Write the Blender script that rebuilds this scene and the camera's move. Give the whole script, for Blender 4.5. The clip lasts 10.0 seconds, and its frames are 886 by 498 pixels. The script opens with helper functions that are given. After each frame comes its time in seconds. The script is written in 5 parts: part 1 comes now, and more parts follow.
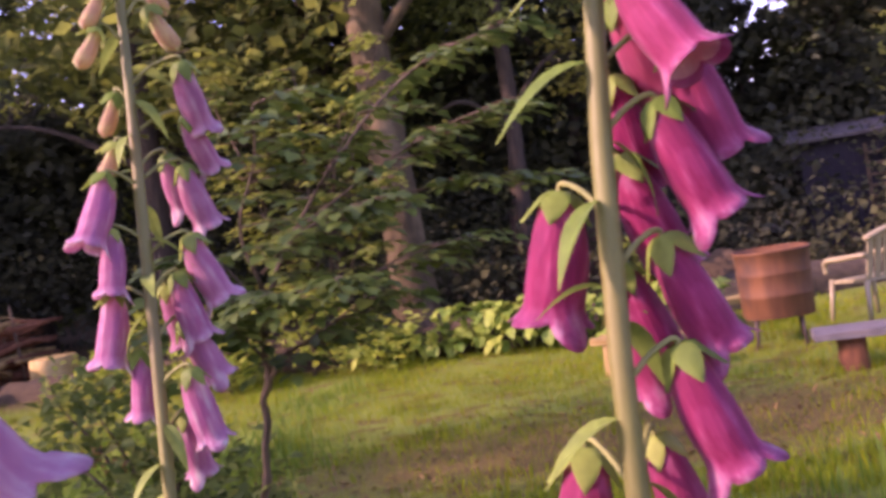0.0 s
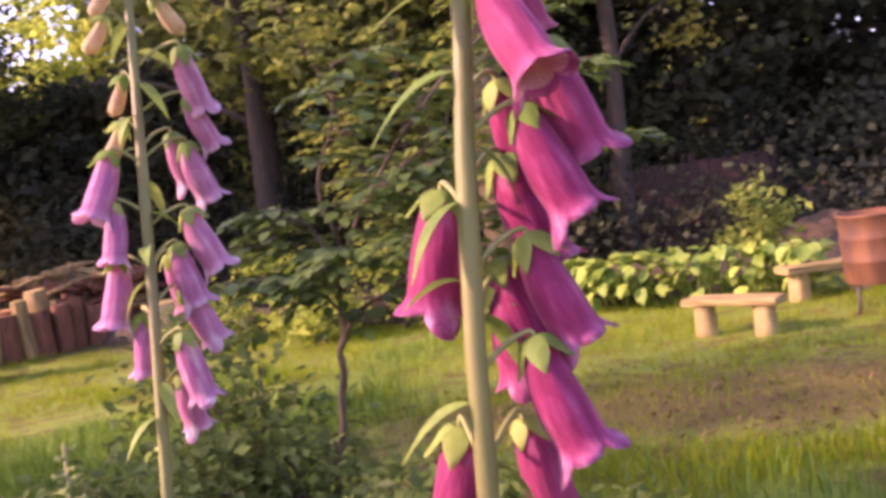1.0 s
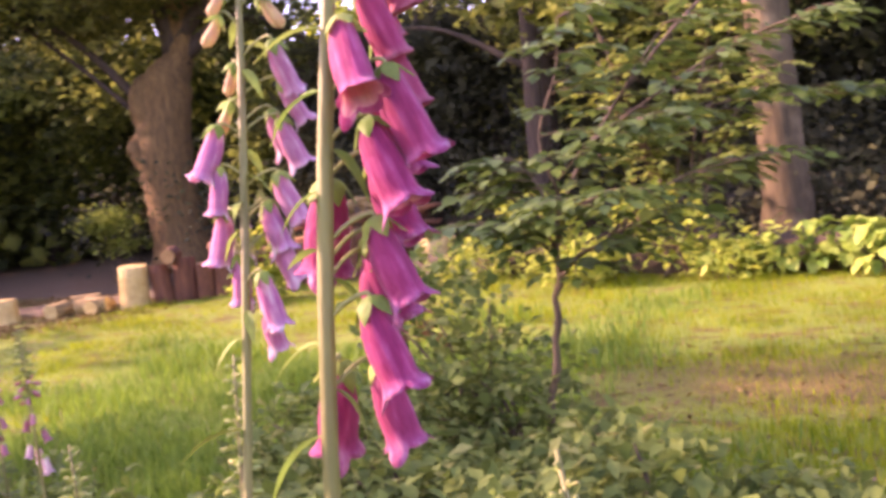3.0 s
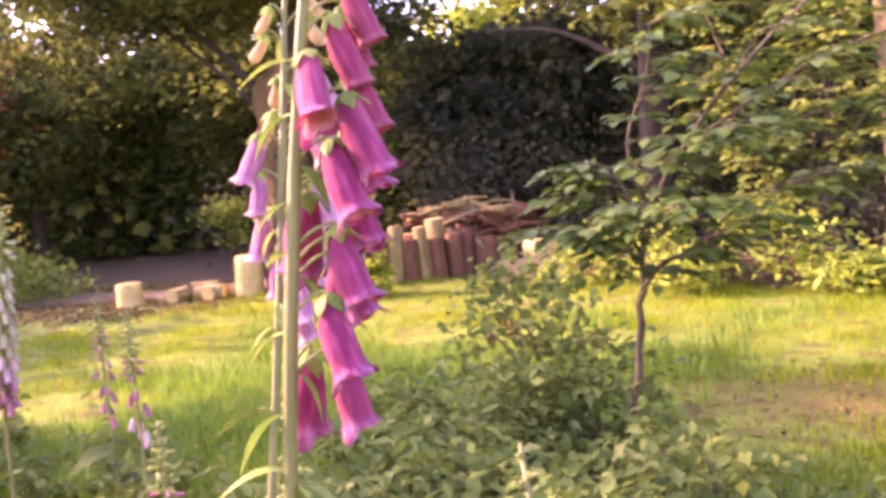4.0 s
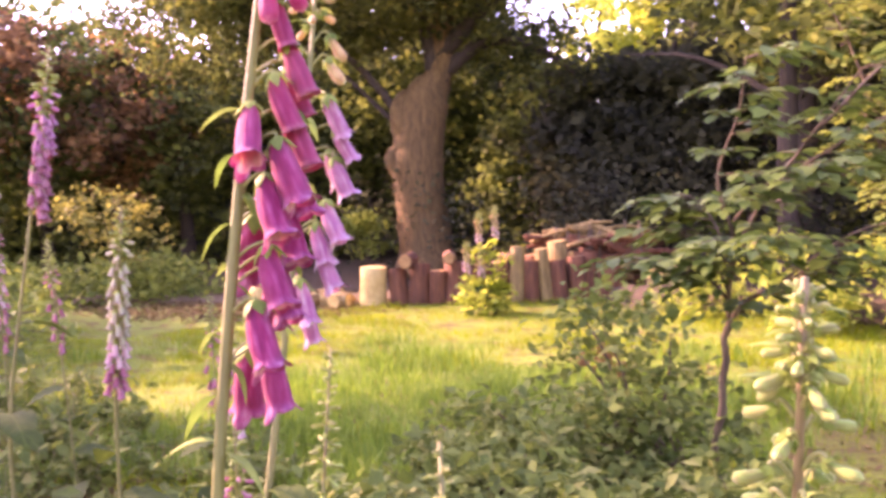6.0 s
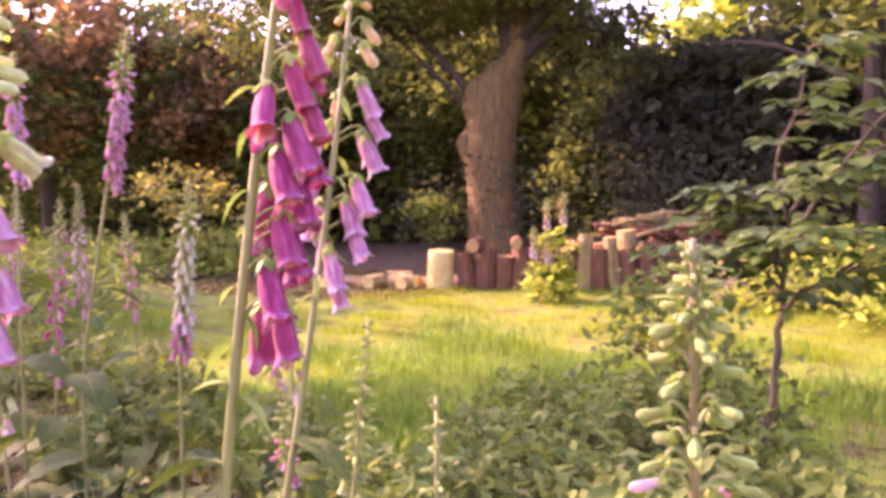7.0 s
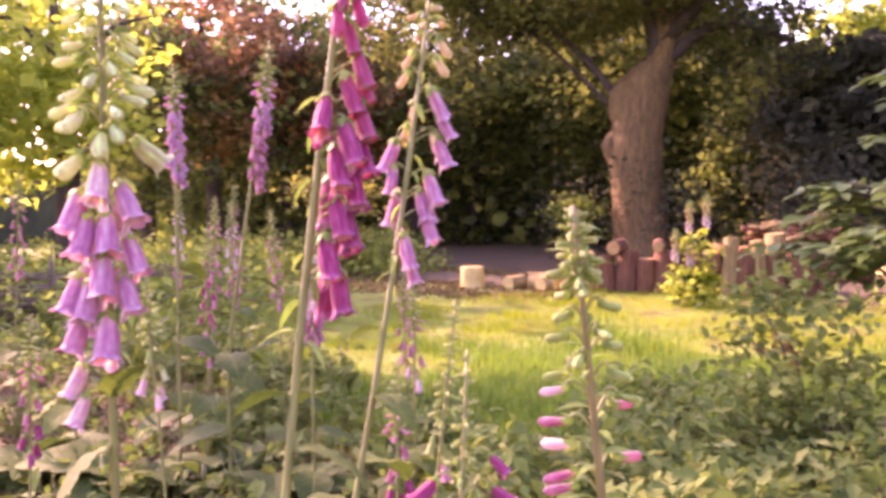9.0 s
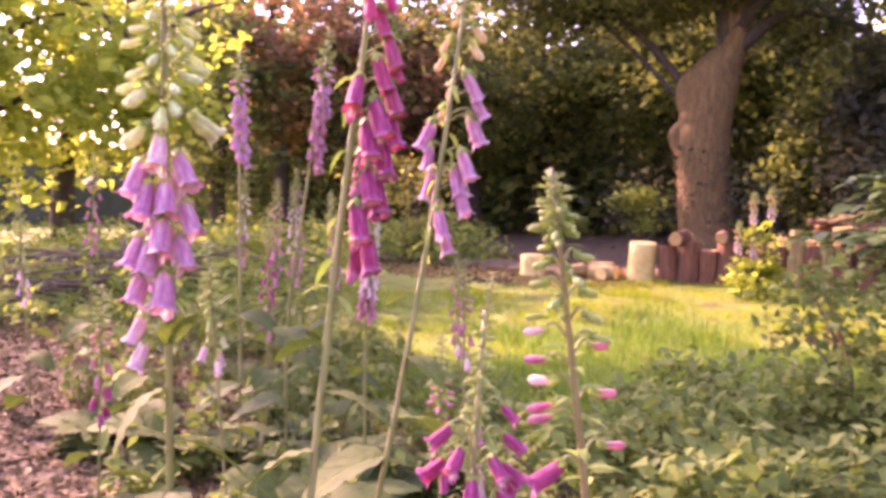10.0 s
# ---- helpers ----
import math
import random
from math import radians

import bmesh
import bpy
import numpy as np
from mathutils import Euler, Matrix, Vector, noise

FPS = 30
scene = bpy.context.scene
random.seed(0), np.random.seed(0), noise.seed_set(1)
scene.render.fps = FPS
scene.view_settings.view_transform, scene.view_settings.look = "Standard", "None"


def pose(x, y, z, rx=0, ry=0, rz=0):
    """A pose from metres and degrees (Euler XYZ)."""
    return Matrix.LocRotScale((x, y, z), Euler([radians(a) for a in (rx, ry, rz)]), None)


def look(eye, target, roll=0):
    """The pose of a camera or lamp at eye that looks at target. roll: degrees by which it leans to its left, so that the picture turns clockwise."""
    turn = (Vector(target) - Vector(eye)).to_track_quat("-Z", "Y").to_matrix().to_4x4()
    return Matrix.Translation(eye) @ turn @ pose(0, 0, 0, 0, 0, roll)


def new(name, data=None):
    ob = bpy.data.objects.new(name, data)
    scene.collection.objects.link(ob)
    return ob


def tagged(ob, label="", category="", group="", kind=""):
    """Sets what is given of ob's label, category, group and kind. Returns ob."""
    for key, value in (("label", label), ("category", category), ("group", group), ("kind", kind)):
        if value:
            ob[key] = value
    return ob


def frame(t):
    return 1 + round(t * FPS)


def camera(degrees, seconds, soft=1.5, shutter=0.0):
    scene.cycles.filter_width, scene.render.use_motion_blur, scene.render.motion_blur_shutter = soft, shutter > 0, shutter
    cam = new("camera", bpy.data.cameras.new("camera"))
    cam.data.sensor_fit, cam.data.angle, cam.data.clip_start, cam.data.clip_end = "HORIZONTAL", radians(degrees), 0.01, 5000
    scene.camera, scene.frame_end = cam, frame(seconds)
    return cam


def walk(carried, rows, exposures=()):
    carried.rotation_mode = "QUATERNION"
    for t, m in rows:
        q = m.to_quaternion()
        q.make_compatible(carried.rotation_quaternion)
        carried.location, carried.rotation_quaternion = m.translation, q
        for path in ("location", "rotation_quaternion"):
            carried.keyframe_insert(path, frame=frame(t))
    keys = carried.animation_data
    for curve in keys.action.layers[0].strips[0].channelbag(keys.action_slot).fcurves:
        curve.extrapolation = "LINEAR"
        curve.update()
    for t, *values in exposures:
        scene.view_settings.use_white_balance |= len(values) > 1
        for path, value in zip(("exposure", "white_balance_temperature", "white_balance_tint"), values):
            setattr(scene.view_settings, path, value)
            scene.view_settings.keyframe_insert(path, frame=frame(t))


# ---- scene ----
cam = camera(53.0, 10.0, soft=3.6, shutter=0.5)
PATH = [
    (0, (-0.081, -0.345, 1.319), (-0.224, 1.649, 1.26), -9.1),
    (0.5, (-0.032, -0.355, 1.32), (-0.291, 1.626, 1.243), -8.5),
    (1, (0.018, -0.363, 1.323), (-0.365, 1.596, 1.196), -8.4),
    (1.5, (0.072, -0.373, 1.32), (-0.459, 1.549, 1.168), -8.3),
    (2, (0.128, -0.379, 1.32), (-0.55, 1.494, 1.142), -7.8),
    (2.5, (0.19, -0.389, 1.32), (-0.643, 1.421, 1.142), -7.4),
    (4, (0.367, -0.393, 1.32), (-0.823, 1.208, 1.175), -5.3),
    (4.5, (0.424, -0.387, 1.323), (-0.831, 1.166, 1.202), -4.4),
    (6.5, (0.604, -0.369, 1.314), (-0.865, 0.985, 1.224), -1.7),
    (7, (0.653, -0.369, 1.306), (-0.873, 0.92, 1.196), -0.9),
    (7.5, (0.704, -0.37, 1.3), (-0.883, 0.842, 1.179), -0.3),
    (8, (0.757, -0.372, 1.294), (-0.889, 0.758, 1.177), 0.5),
    (8.5, (0.814, -0.372, 1.293), (-0.866, 0.708, 1.184), 0.1),
    (9, (0.87, -0.376, 1.287), (-0.849, 0.641, 1.188), -0.7),
    (9.5, (0.923, -0.377, 1.275), (-0.834, 0.572, 1.165), -0.5),
    (10, (0.981, -0.379, 1.265), (-0.806, 0.511, 1.141), 0.3),
]
walk(cam, [(t, look(eye, target, roll)) for t, eye, target, roll in PATH],
     exposures=[(0, 1.74, 6900, 84), (0.5, 1.92, 7000, 80), (1.5, 2.38, 7400, 78), (2.5, 2.6, 7500, 78), (4.5, 3.24, 7600, 82), (6.5, 3.16, 7700, 86), (10, 3.1, 7700, 90)])

# ---- daylight: low evening sun from the west, open sky above the clearing
SUN_AZ, SUN_EL = 108.0, 30.0          # degrees, counted to the left of +y
world = bpy.data.worlds.new("sky")
scene.world = world
world.use_nodes = True
wn = world.node_tree.nodes
sky = wn.new("ShaderNodeTexSky")
sky.sky_type = "NISHITA"
sky.sun_disc = False
sky.sun_elevation = radians(SUN_EL)
sky.sun_rotation = radians(-SUN_AZ)
sky.dust_density = 1.2
sky.ozone_density = 2.0
world.node_tree.links.new(sky.outputs[0], wn["Background"].inputs[0])
wn["Background"].inputs[1].default_value = 0.15
sun = new("sun", bpy.data.lights.new("sun", "SUN"))
sun.data.energy, sun.data.angle, sun.data.color = 2.1, radians(0.6), (1.0, 0.85, 0.62)
TO_SUN = Vector((-math.sin(radians(SUN_AZ)) * math.cos(radians(SUN_EL)),
                 math.cos(radians(SUN_AZ)) * math.cos(radians(SUN_EL)), math.sin(radians(SUN_EL))))
sun.matrix_world = look(TO_SUN * 40, (0, 0, 0))


# ---- materials
def nodes_of(name):
    m = bpy.data.materials.new(name)
    m.use_nodes = True
    nt = m.node_tree
    return m, nt, nt.nodes["Principled BSDF"], nt.nodes["Material Output"]


def link(nt, a, b):
    nt.links.new(a, b)


def ramp(nt, stops, fac=None):
    r = nt.nodes.new("ShaderNodeValToRGB")
    while len(r.color_ramp.elements) < len(stops):
        r.color_ramp.elements.new(0.5)
    for e, (p, c) in zip(r.color_ramp.elements, stops):
        e.position, e.color = p, (*c, 1)
    if fac is not None:
        link(nt, fac, r.inputs[0])
    return r


def noise_tex(nt, scale, detail=4.0, stretch=(1, 1, 1), coords="Object", rough=0.6):
    tc = nt.nodes.new("ShaderNodeTexCoord")
    mp = nt.nodes.new("ShaderNodeMapping")
    mp.inputs["Scale"].default_value = stretch
    n = nt.nodes.new("ShaderNodeTexNoise")
    n.inputs["Scale"].default_value, n.inputs["Detail"].default_value = scale, detail
    n.inputs["Roughness"].default_value = rough
    link(nt, tc.outputs[coords], mp.inputs[0])
    link(nt, mp.outputs[0], n.inputs["Vector"])
    return n.outputs["Fac"]


def mixed(nt, a, b, fac, how="MIX"):
    m = nt.nodes.new("ShaderNodeMix")
    m.data_type, m.blend_type = "RGBA", how
    for value, socket in ((fac, m.inputs[0]), (a, m.inputs[6]), (b, m.inputs[7])):
        if isinstance(value, bpy.types.NodeSocket):
            link(nt, value, socket)
        elif isinstance(value, tuple):
            socket.default_value = (*value, 1)
        else:
            socket.default_value = value
    return m.outputs[2]


def bumped(nt, bsdf, height, strength, distance=0.01):
    b = nt.nodes.new("ShaderNodeBump")
    b.inputs["Strength"].default_value, b.inputs["Distance"].default_value = strength, distance
    link(nt, height, b.inputs["Height"])
    link(nt, b.outputs[0], bsdf.inputs["Normal"])


def thin(nt, bsdf, out, colour, share):
    """Lets light through a thin leaf or petal."""
    tr = nt.nodes.new("ShaderNodeBsdfTranslucent")
    link(nt, colour, tr.inputs[0])
    mx = nt.nodes.new("ShaderNodeMixShader")
    mx.inputs[0].default_value = share
    link(nt, bsdf.outputs[0], mx.inputs[1])
    link(nt, tr.outputs[0], mx.inputs[2])
    link(nt, mx.outputs[0], out.inputs[0])


def rough_material(name, dark, light, scale=8.0, stretch=(1, 1, 1), roughness=0.85, bump=0.4, distance=0.01, patches=None):
    m, nt, p, out = nodes_of(name)
    f = noise_tex(nt, scale, 6, stretch)
    c = ramp(nt, [(0.25, dark), (0.75, light)], f).outputs[0]
    if patches:
        big = noise_tex(nt, patches[1], 3)
        c = mixed(nt, c, patches[0], ramp(nt, [(0.5, (0, 0, 0)), (0.68, (1, 1, 1))], big).outputs[0])
    link(nt, c, p.inputs["Base Color"])
    p.inputs["Roughness"].default_value = roughness
    bumped(nt, p, f, bump, distance)
    return m


def math_node(nt, how, a, b=0.0):
    n = nt.nodes.new("ShaderNodeMath")
    n.operation = how
    for value, socket in ((a, n.inputs[0]), (b, n.inputs[1])):
        if isinstance(value, bpy.types.NodeSocket):
            link(nt, value, socket)
        else:
            socket.default_value = value
    return n.outputs[0]


def leaf_veins(nt, count):
    """Midrib and side veins of a broad leaf that runs along its own X: 1 on a vein, 0 between."""
    sep = nt.nodes.new("ShaderNodeSeparateXYZ")
    link(nt, nt.nodes.new("ShaderNodeTexCoord").outputs["Object"], sep.inputs[0])
    off = math_node(nt, "ABSOLUTE", sep.outputs[1])
    along = math_node(nt, "SUBTRACT", math_node(nt, "MULTIPLY", sep.outputs[0], count), math_node(nt, "MULTIPLY", off, count * 1.1))
    side = ramp(nt, [(0.0, (1, 1, 1)), (0.16, (0, 0, 0))], math_node(nt, "PINGPONG", along, 1.0)).outputs[0]
    rib = ramp(nt, [(0.008, (1, 1, 1)), (0.02, (0, 0, 0))], off).outputs[0]
    return math_node(nt, "MAXIMUM", side, rib)


def leaf_material(name, dark, light, share=0.35, roughness=0.55, per="island", spot=None, patch=0.0, veins=0):
    """Foliage: each leaf (or object) has its own tone, with mottling across it."""
    m, nt, p, out = nodes_of(name)
    if per == "island":
        g = nt.nodes.new("ShaderNodeNewGeometry")
        rnd = g.outputs["Random Per Island"]
    else:
        rnd = nt.nodes.new("ShaderNodeObjectInfo").outputs["Random"]
    c = ramp(nt, [(0.0, dark), (1.0, light)], rnd).outputs[0]
    if spot:
        c = mixed(nt, c, spot, ramp(nt, [(0.9, (0, 0, 0)), (0.93, (1, 1, 1))], rnd).outputs[0])
    mott = noise_tex(nt, 40.0 if per == "island" else 6.0, 3)
    c = mixed(nt, c, ramp(nt, [(0.3, (0.82, 0.82, 0.78)), (0.7, (1.12, 1.12, 1.0))], mott).outputs[0], 1.0, "MULTIPLY")
    # Broad blotches, cool dark to warm bright, put shade and sun into the foliage.
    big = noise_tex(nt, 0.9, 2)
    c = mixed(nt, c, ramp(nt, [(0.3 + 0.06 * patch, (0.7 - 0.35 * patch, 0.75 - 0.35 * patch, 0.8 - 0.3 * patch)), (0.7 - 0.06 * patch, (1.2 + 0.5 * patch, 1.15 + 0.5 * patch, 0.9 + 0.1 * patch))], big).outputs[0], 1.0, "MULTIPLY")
    relief = mott
    if veins:
        lines = leaf_veins(nt, veins)
        c = mixed(nt, c, mixed(nt, c, (1.5, 1.45, 1.3), 1.0, "MULTIPLY"), lines)
        relief = math_node(nt, "SUBTRACT", mott, lines)
    link(nt, c, p.inputs["Base Color"])
    p.inputs["Roughness"].default_value = roughness
    p.inputs["Specular IOR Level"].default_value = 0.25
    bumped(nt, p, relief, 0.5 if veins else 0.25, 0.012 if veins else 0.004)
    thin(nt, p, out, c, share)
    return m


def petal_material(name, top, mid, lip, throat, share=0.5, vein=0.6):
    """A foxglove corolla: tone runs down the tube, fine veins run along it."""
    m, nt, p, out = nodes_of(name)
    tc = nt.nodes.new("ShaderNodeTexCoord")
    sep = nt.nodes.new("ShaderNodeSeparateXYZ")
    link(nt, tc.outputs["Object"], sep.inputs[0])
    neg = nt.nodes.new("ShaderNodeMath")
    neg.operation = "MULTIPLY"
    neg.inputs[1].default_value = -1.0
    link(nt, sep.outputs[2], neg.inputs[0])
    c = ramp(nt, [(0.0, top), (0.45, mid), (0.86, mid), (1.0, lip)], neg.outputs[0]).outputs[0]
    streak = noise_tex(nt, 4.4, 3, (1.7, 1.7, 0.15))
    c = mixed(nt, c, ramp(nt, [(0.40, (0.74, 0.55, 0.72)), (0.5, (1, 1, 1)), (0.60, (1.28, 2.7, 1.75))], streak).outputs[0], vein * 1.1, "MULTIPLY")
    blotch = noise_tex(nt, 4.2, 3, (1, 1, 0.5))
    c = mixed(nt, c, ramp(nt, [(0.38, (0.78, 0.62, 0.86)), (0.50, (1, 1, 1)), (0.61, (1.25, 2.2, 1.6))], blotch).outputs[0], vein * 1.2, "MULTIPLY")
    rnd = nt.nodes.new("ShaderNodeObjectInfo").outputs["Random"]
    c = mixed(nt, c, throat, ramp(nt, [(0.0, (0, 0, 0)), (1.0, (0.3, 0.3, 0.3))], rnd).outputs[0])
    link(nt, c, p.inputs["Base Color"])
    p.inputs["Roughness"].default_value = 0.68
    p.inputs["Specular IOR Level"].default_value = 0.3
    p.inputs["Sheen Weight"].default_value = 0.25
    bumped(nt, p, streak, 0.16, 0.05)
    thin(nt, p, out, c, share)
    return m


M_MAGENTA = petal_material("petal_magenta", (0.41, 0.042, 0.135), (0.42, 0.034, 0.14), (0.51, 0.11, 0.27), (0.48, 0.11, 0.21), vein=0.62)
M_ROSE = petal_material("petal_rose", (0.46, 0.055, 0.13), (0.46, 0.045, 0.145), (0.54, 0.15, 0.23), (0.50, 0.16, 0.2), vein=0.35)
M_LILAC = petal_material("petal_lilac", (0.60, 0.26, 0.36), (0.57, 0.205, 0.375), (0.67, 0.37, 0.52), (0.64, 0.38, 0.42), vein=0.34)
M_PEACH = petal_material("petal_peach", (0.48, 0.40, 0.20), (0.56, 0.38, 0.22), (0.60, 0.40, 0.28), (0.54, 0.44, 0.22), vein=0.3)
M_CREAM = petal_material("petal_cream", (0.40, 0.46, 0.17), (0.50, 0.52, 0.26), (0.58, 0.54, 0.36), (0.5, 0.5, 0.28), vein=0.2)
M_BLUSH = petal_material("petal_blush", (0.66, 0.42, 0.40), (0.70, 0.42, 0.48), (0.74, 0.46, 0.58), (0.74, 0.6, 0.55), vein=0.3)
M_PINK = petal_material("petal_pink", (0.52, 0.24, 0.20), (0.54, 0.145, 0.235), (0.60, 0.22, 0.34), (0.56, 0.28, 0.30))
M_PALE = petal_material("petal_pale", (0.42, 0.44, 0.25), (0.50, 0.46, 0.33), (0.54, 0.43, 0.38), (0.5, 0.45, 0.3), vein=0.2)
M_THROAT = petal_material("petal_throat", (0.70, 0.50, 0.42), (0.72, 0.48, 0.44), (0.70, 0.40, 0.46), (0.68, 0.50, 0.42), vein=0.5)
M_STEM = rough_material("foxglove_stem", (0.095, 0.112, 0.024), (0.205, 0.212, 0.055), 60, (1, 1, 0.08), 0.55, 0.3, 0.002, ((0.15, 0.135, 0.045), 9.0))
M_PEDICEL = rough_material("flower_stalk", (0.15, 0.18, 0.045), (0.27, 0.29, 0.085), 60, (1, 1, 1), 0.6, 0.2, 0.001)
M_STEM_DARK = rough_material("foxglove_stem_ruddy", (0.12, 0.085, 0.035), (0.25, 0.20, 0.085), 60, (1, 1, 0.1), 0.6, 0.3, 0.002)
M_SEPAL = leaf_material("sepal_green", (0.14, 0.25, 0.05), (0.33, 0.43, 0.12), 0.35, 0.55, "object")
M_FOXLEAF = leaf_material("foxglove_leaf", (0.044, 0.085, 0.018), (0.092, 0.142, 0.028), 0.3, 0.75, "object", veins=11)
M_SHRUB = leaf_material("shrub_leaf", (0.078, 0.14, 0.03), (0.20, 0.275, 0.065), 0.38, 0.7, spot=(0.25, 0.29, 0.09))
M_SAPLEAF = leaf_material("sapling_leaf", (0.055, 0.115, 0.03), (0.17, 0.26, 0.06), 0.4, 0.5)
M_BUSH = leaf_material("bush_leaf", (0.13, 0.21, 0.045), (0.32, 0.40, 0.085), 0.5, 0.6)
M_HAZEL = leaf_material("hazel_leaf", (0.12, 0.19, 0.045), (0.32, 0.40, 0.09), 0.5, 0.6)
M_BORDER = leaf_material("border_leaf", (0.20, 0.31, 0.05), (0.46, 0.54, 0.10), 0.5, 0.55)
M_GOLD = leaf_material("golden_leaf", (0.20, 0.21, 0.045), (0.40, 0.39, 0.10), 0.5, 0.6)
M_HOSTA = leaf_material("hosta_leaf", (0.15, 0.29, 0.05), (0.36, 0.47, 0.10), 0.35, 0.45, "object", veins=8)
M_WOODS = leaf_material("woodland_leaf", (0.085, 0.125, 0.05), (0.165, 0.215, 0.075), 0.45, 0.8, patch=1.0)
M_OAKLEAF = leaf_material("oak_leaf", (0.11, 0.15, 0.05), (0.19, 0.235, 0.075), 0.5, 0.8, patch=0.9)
# Darker copy of the oak leaf: the crown's shaded underside as colour.
M_OAKSHADE = leaf_material("oak_shade_leaf", (0.08, 0.105, 0.04), (0.16, 0.19, 0.06), 0.5, 0.8, patch=0.8)
M_LIME = leaf_material("lime_leaf", (0.28, 0.38, 0.05), (0.50, 0.58, 0.11), 0.66, 0.5)
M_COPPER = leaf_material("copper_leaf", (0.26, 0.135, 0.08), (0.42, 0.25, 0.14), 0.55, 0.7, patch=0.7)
# Dark leaf tone that carries the deep shade of the wood in its colour.
M_SHADELEAF = leaf_material("shade_dark_leaf", (0.052, 0.062, 0.048), (0.08, 0.095, 0.064), 0.4, 0.95, patch=0.5)
M_LUSH = leaf_material("lush_grass_blade", (0.10, 0.22, 0.025), (0.22, 0.36, 0.05), 0.4, 0.6)
M_GRASS = leaf_material("grass_blade", (0.145, 0.25, 0.006), (0.325, 0.42, 0.012), 0.5, 0.75, spot=(0.36, 0.30, 0.04))
M_BARK = rough_material("bark", (0.05, 0.030, 0.010), (0.24, 0.15, 0.05), 6, (3, 3, 0.5), 0.9, 0.9, 0.04)
M_BEECH = rough_material("beech_bark", (0.040, 0.031, 0.013), (0.12, 0.092, 0.04), 5, (3, 3, 0.6), 0.9, 0.7, 0.03, ((0.19, 0.15, 0.075), 2.0))
M_BARK_DARK = rough_material("bark_dark", (0.022, 0.018, 0.012), (0.075, 0.056, 0.034), 7, (3, 3, 0.5), 0.9, 0.8, 0.03)
M_TWIG = rough_material("twig_bark", (0.035, 0.026, 0.016), (0.18, 0.13, 0.07), 25, (1, 1, 0.3), 0.85, 0.6, 0.006)
M_CUT = rough_material("cut_wood", (0.36, 0.25, 0.065), (0.60, 0.46, 0.17), 9, (1, 1, 1), 0.7, 0.3, 0.006)
# Pale split wood; also the colour of sunlit brush tops and log sides.
M_SPLIT_LIT = rough_material("split_log_and_lit_brush", (0.10, 0.065, 0.02), (0.38, 0.27, 0.09), 9, (2, 2, 0.4), 0.85, 0.7, 0.02)
M_LOGEND = rough_material("aged_end_grain", (0.24, 0.12, 0.035), (0.44, 0.25, 0.09), 11, (1, 1, 1), 0.8, 0.3, 0.006)
M_BENCH = rough_material("bench_board", (0.17, 0.115, 0.035), (0.38, 0.28, 0.09), 10, (0.3, 3, 3), 0.8, 0.5, 0.006)
M_BENCHLEG = rough_material("bench_leg", (0.20, 0.14, 0.045), (0.42, 0.32, 0.12), 10, (2, 2, 0.5), 0.85, 0.6, 0.01)
M_LOG = rough_material("log_bark", (0.06, 0.022, 0.010), (0.23, 0.090, 0.036), 9, (2, 2, 0.5), 0.9, 0.8, 0.02)
M_RUST = rough_material("rusty_steel", (0.055, 0.02, 0.008), (0.19, 0.078, 0.025), 5, (1.6, 1.6, 0.3), 0.75, 0.4, 0.004, ((0.07, 0.035, 0.022), 3.0))
M_FENCE = rough_material("stained_fence_board", (0.022, 0.011, 0.008), (0.06, 0.028, 0.018), 8, (3, 3, 0.4), 0.85, 0.5, 0.006)
M_MOULD = rough_material("leaf_mould", (0.035, 0.021, 0.009), (0.12, 0.078, 0.032), 14, (1, 1, 1), 0.95, 0.9, 0.05)
M_IRON = rough_material("dark_iron", (0.03, 0.022, 0.02), (0.09, 0.06, 0.05), 20, (1, 1, 1), 0.6, 0.3, 0.003)
M_SHED = rough_material("shed_board", (0.010, 0.010, 0.018), (0.024, 0.022, 0.032), 6, (3, 3, 0.4), 0.8, 0.4, 0.006)
M_ROOF = rough_material("shed_roof", (0.07, 0.065, 0.06), (0.14, 0.13, 0.12), 5, (1, 1, 1), 0.7, 0.3, 0.006)
M_PLASTIC = rough_material("cream_plastic", (0.24, 0.21, 0.12), (0.34, 0.31, 0.18), 4, (1, 1, 1), 0.45, 0.1, 0.002)
M_SLAB = rough_material("grey_table_top", (0.09, 0.085, 0.08), (0.18, 0.17, 0.16), 12, (1, 1, 1), 0.5, 0.2, 0.003)
M_PATH = rough_material("chip_path", (0.065, 0.042, 0.02), (0.21, 0.14, 0.065), 26, (1, 1, 1), 0.95, 0.7, 0.02, ((0.10, 0.10, 0.03), 1.2))
M_CHIP = leaf_material("wood_chip", (0.085, 0.055, 0.022), (0.28, 0.185, 0.08), 0.0, 0.8)
M_SOIL = rough_material("earth_bank", (0.028, 0.02, 0.01), (0.09, 0.065, 0.032), 9, (1, 1, 1), 0.95, 0.8, 0.03)


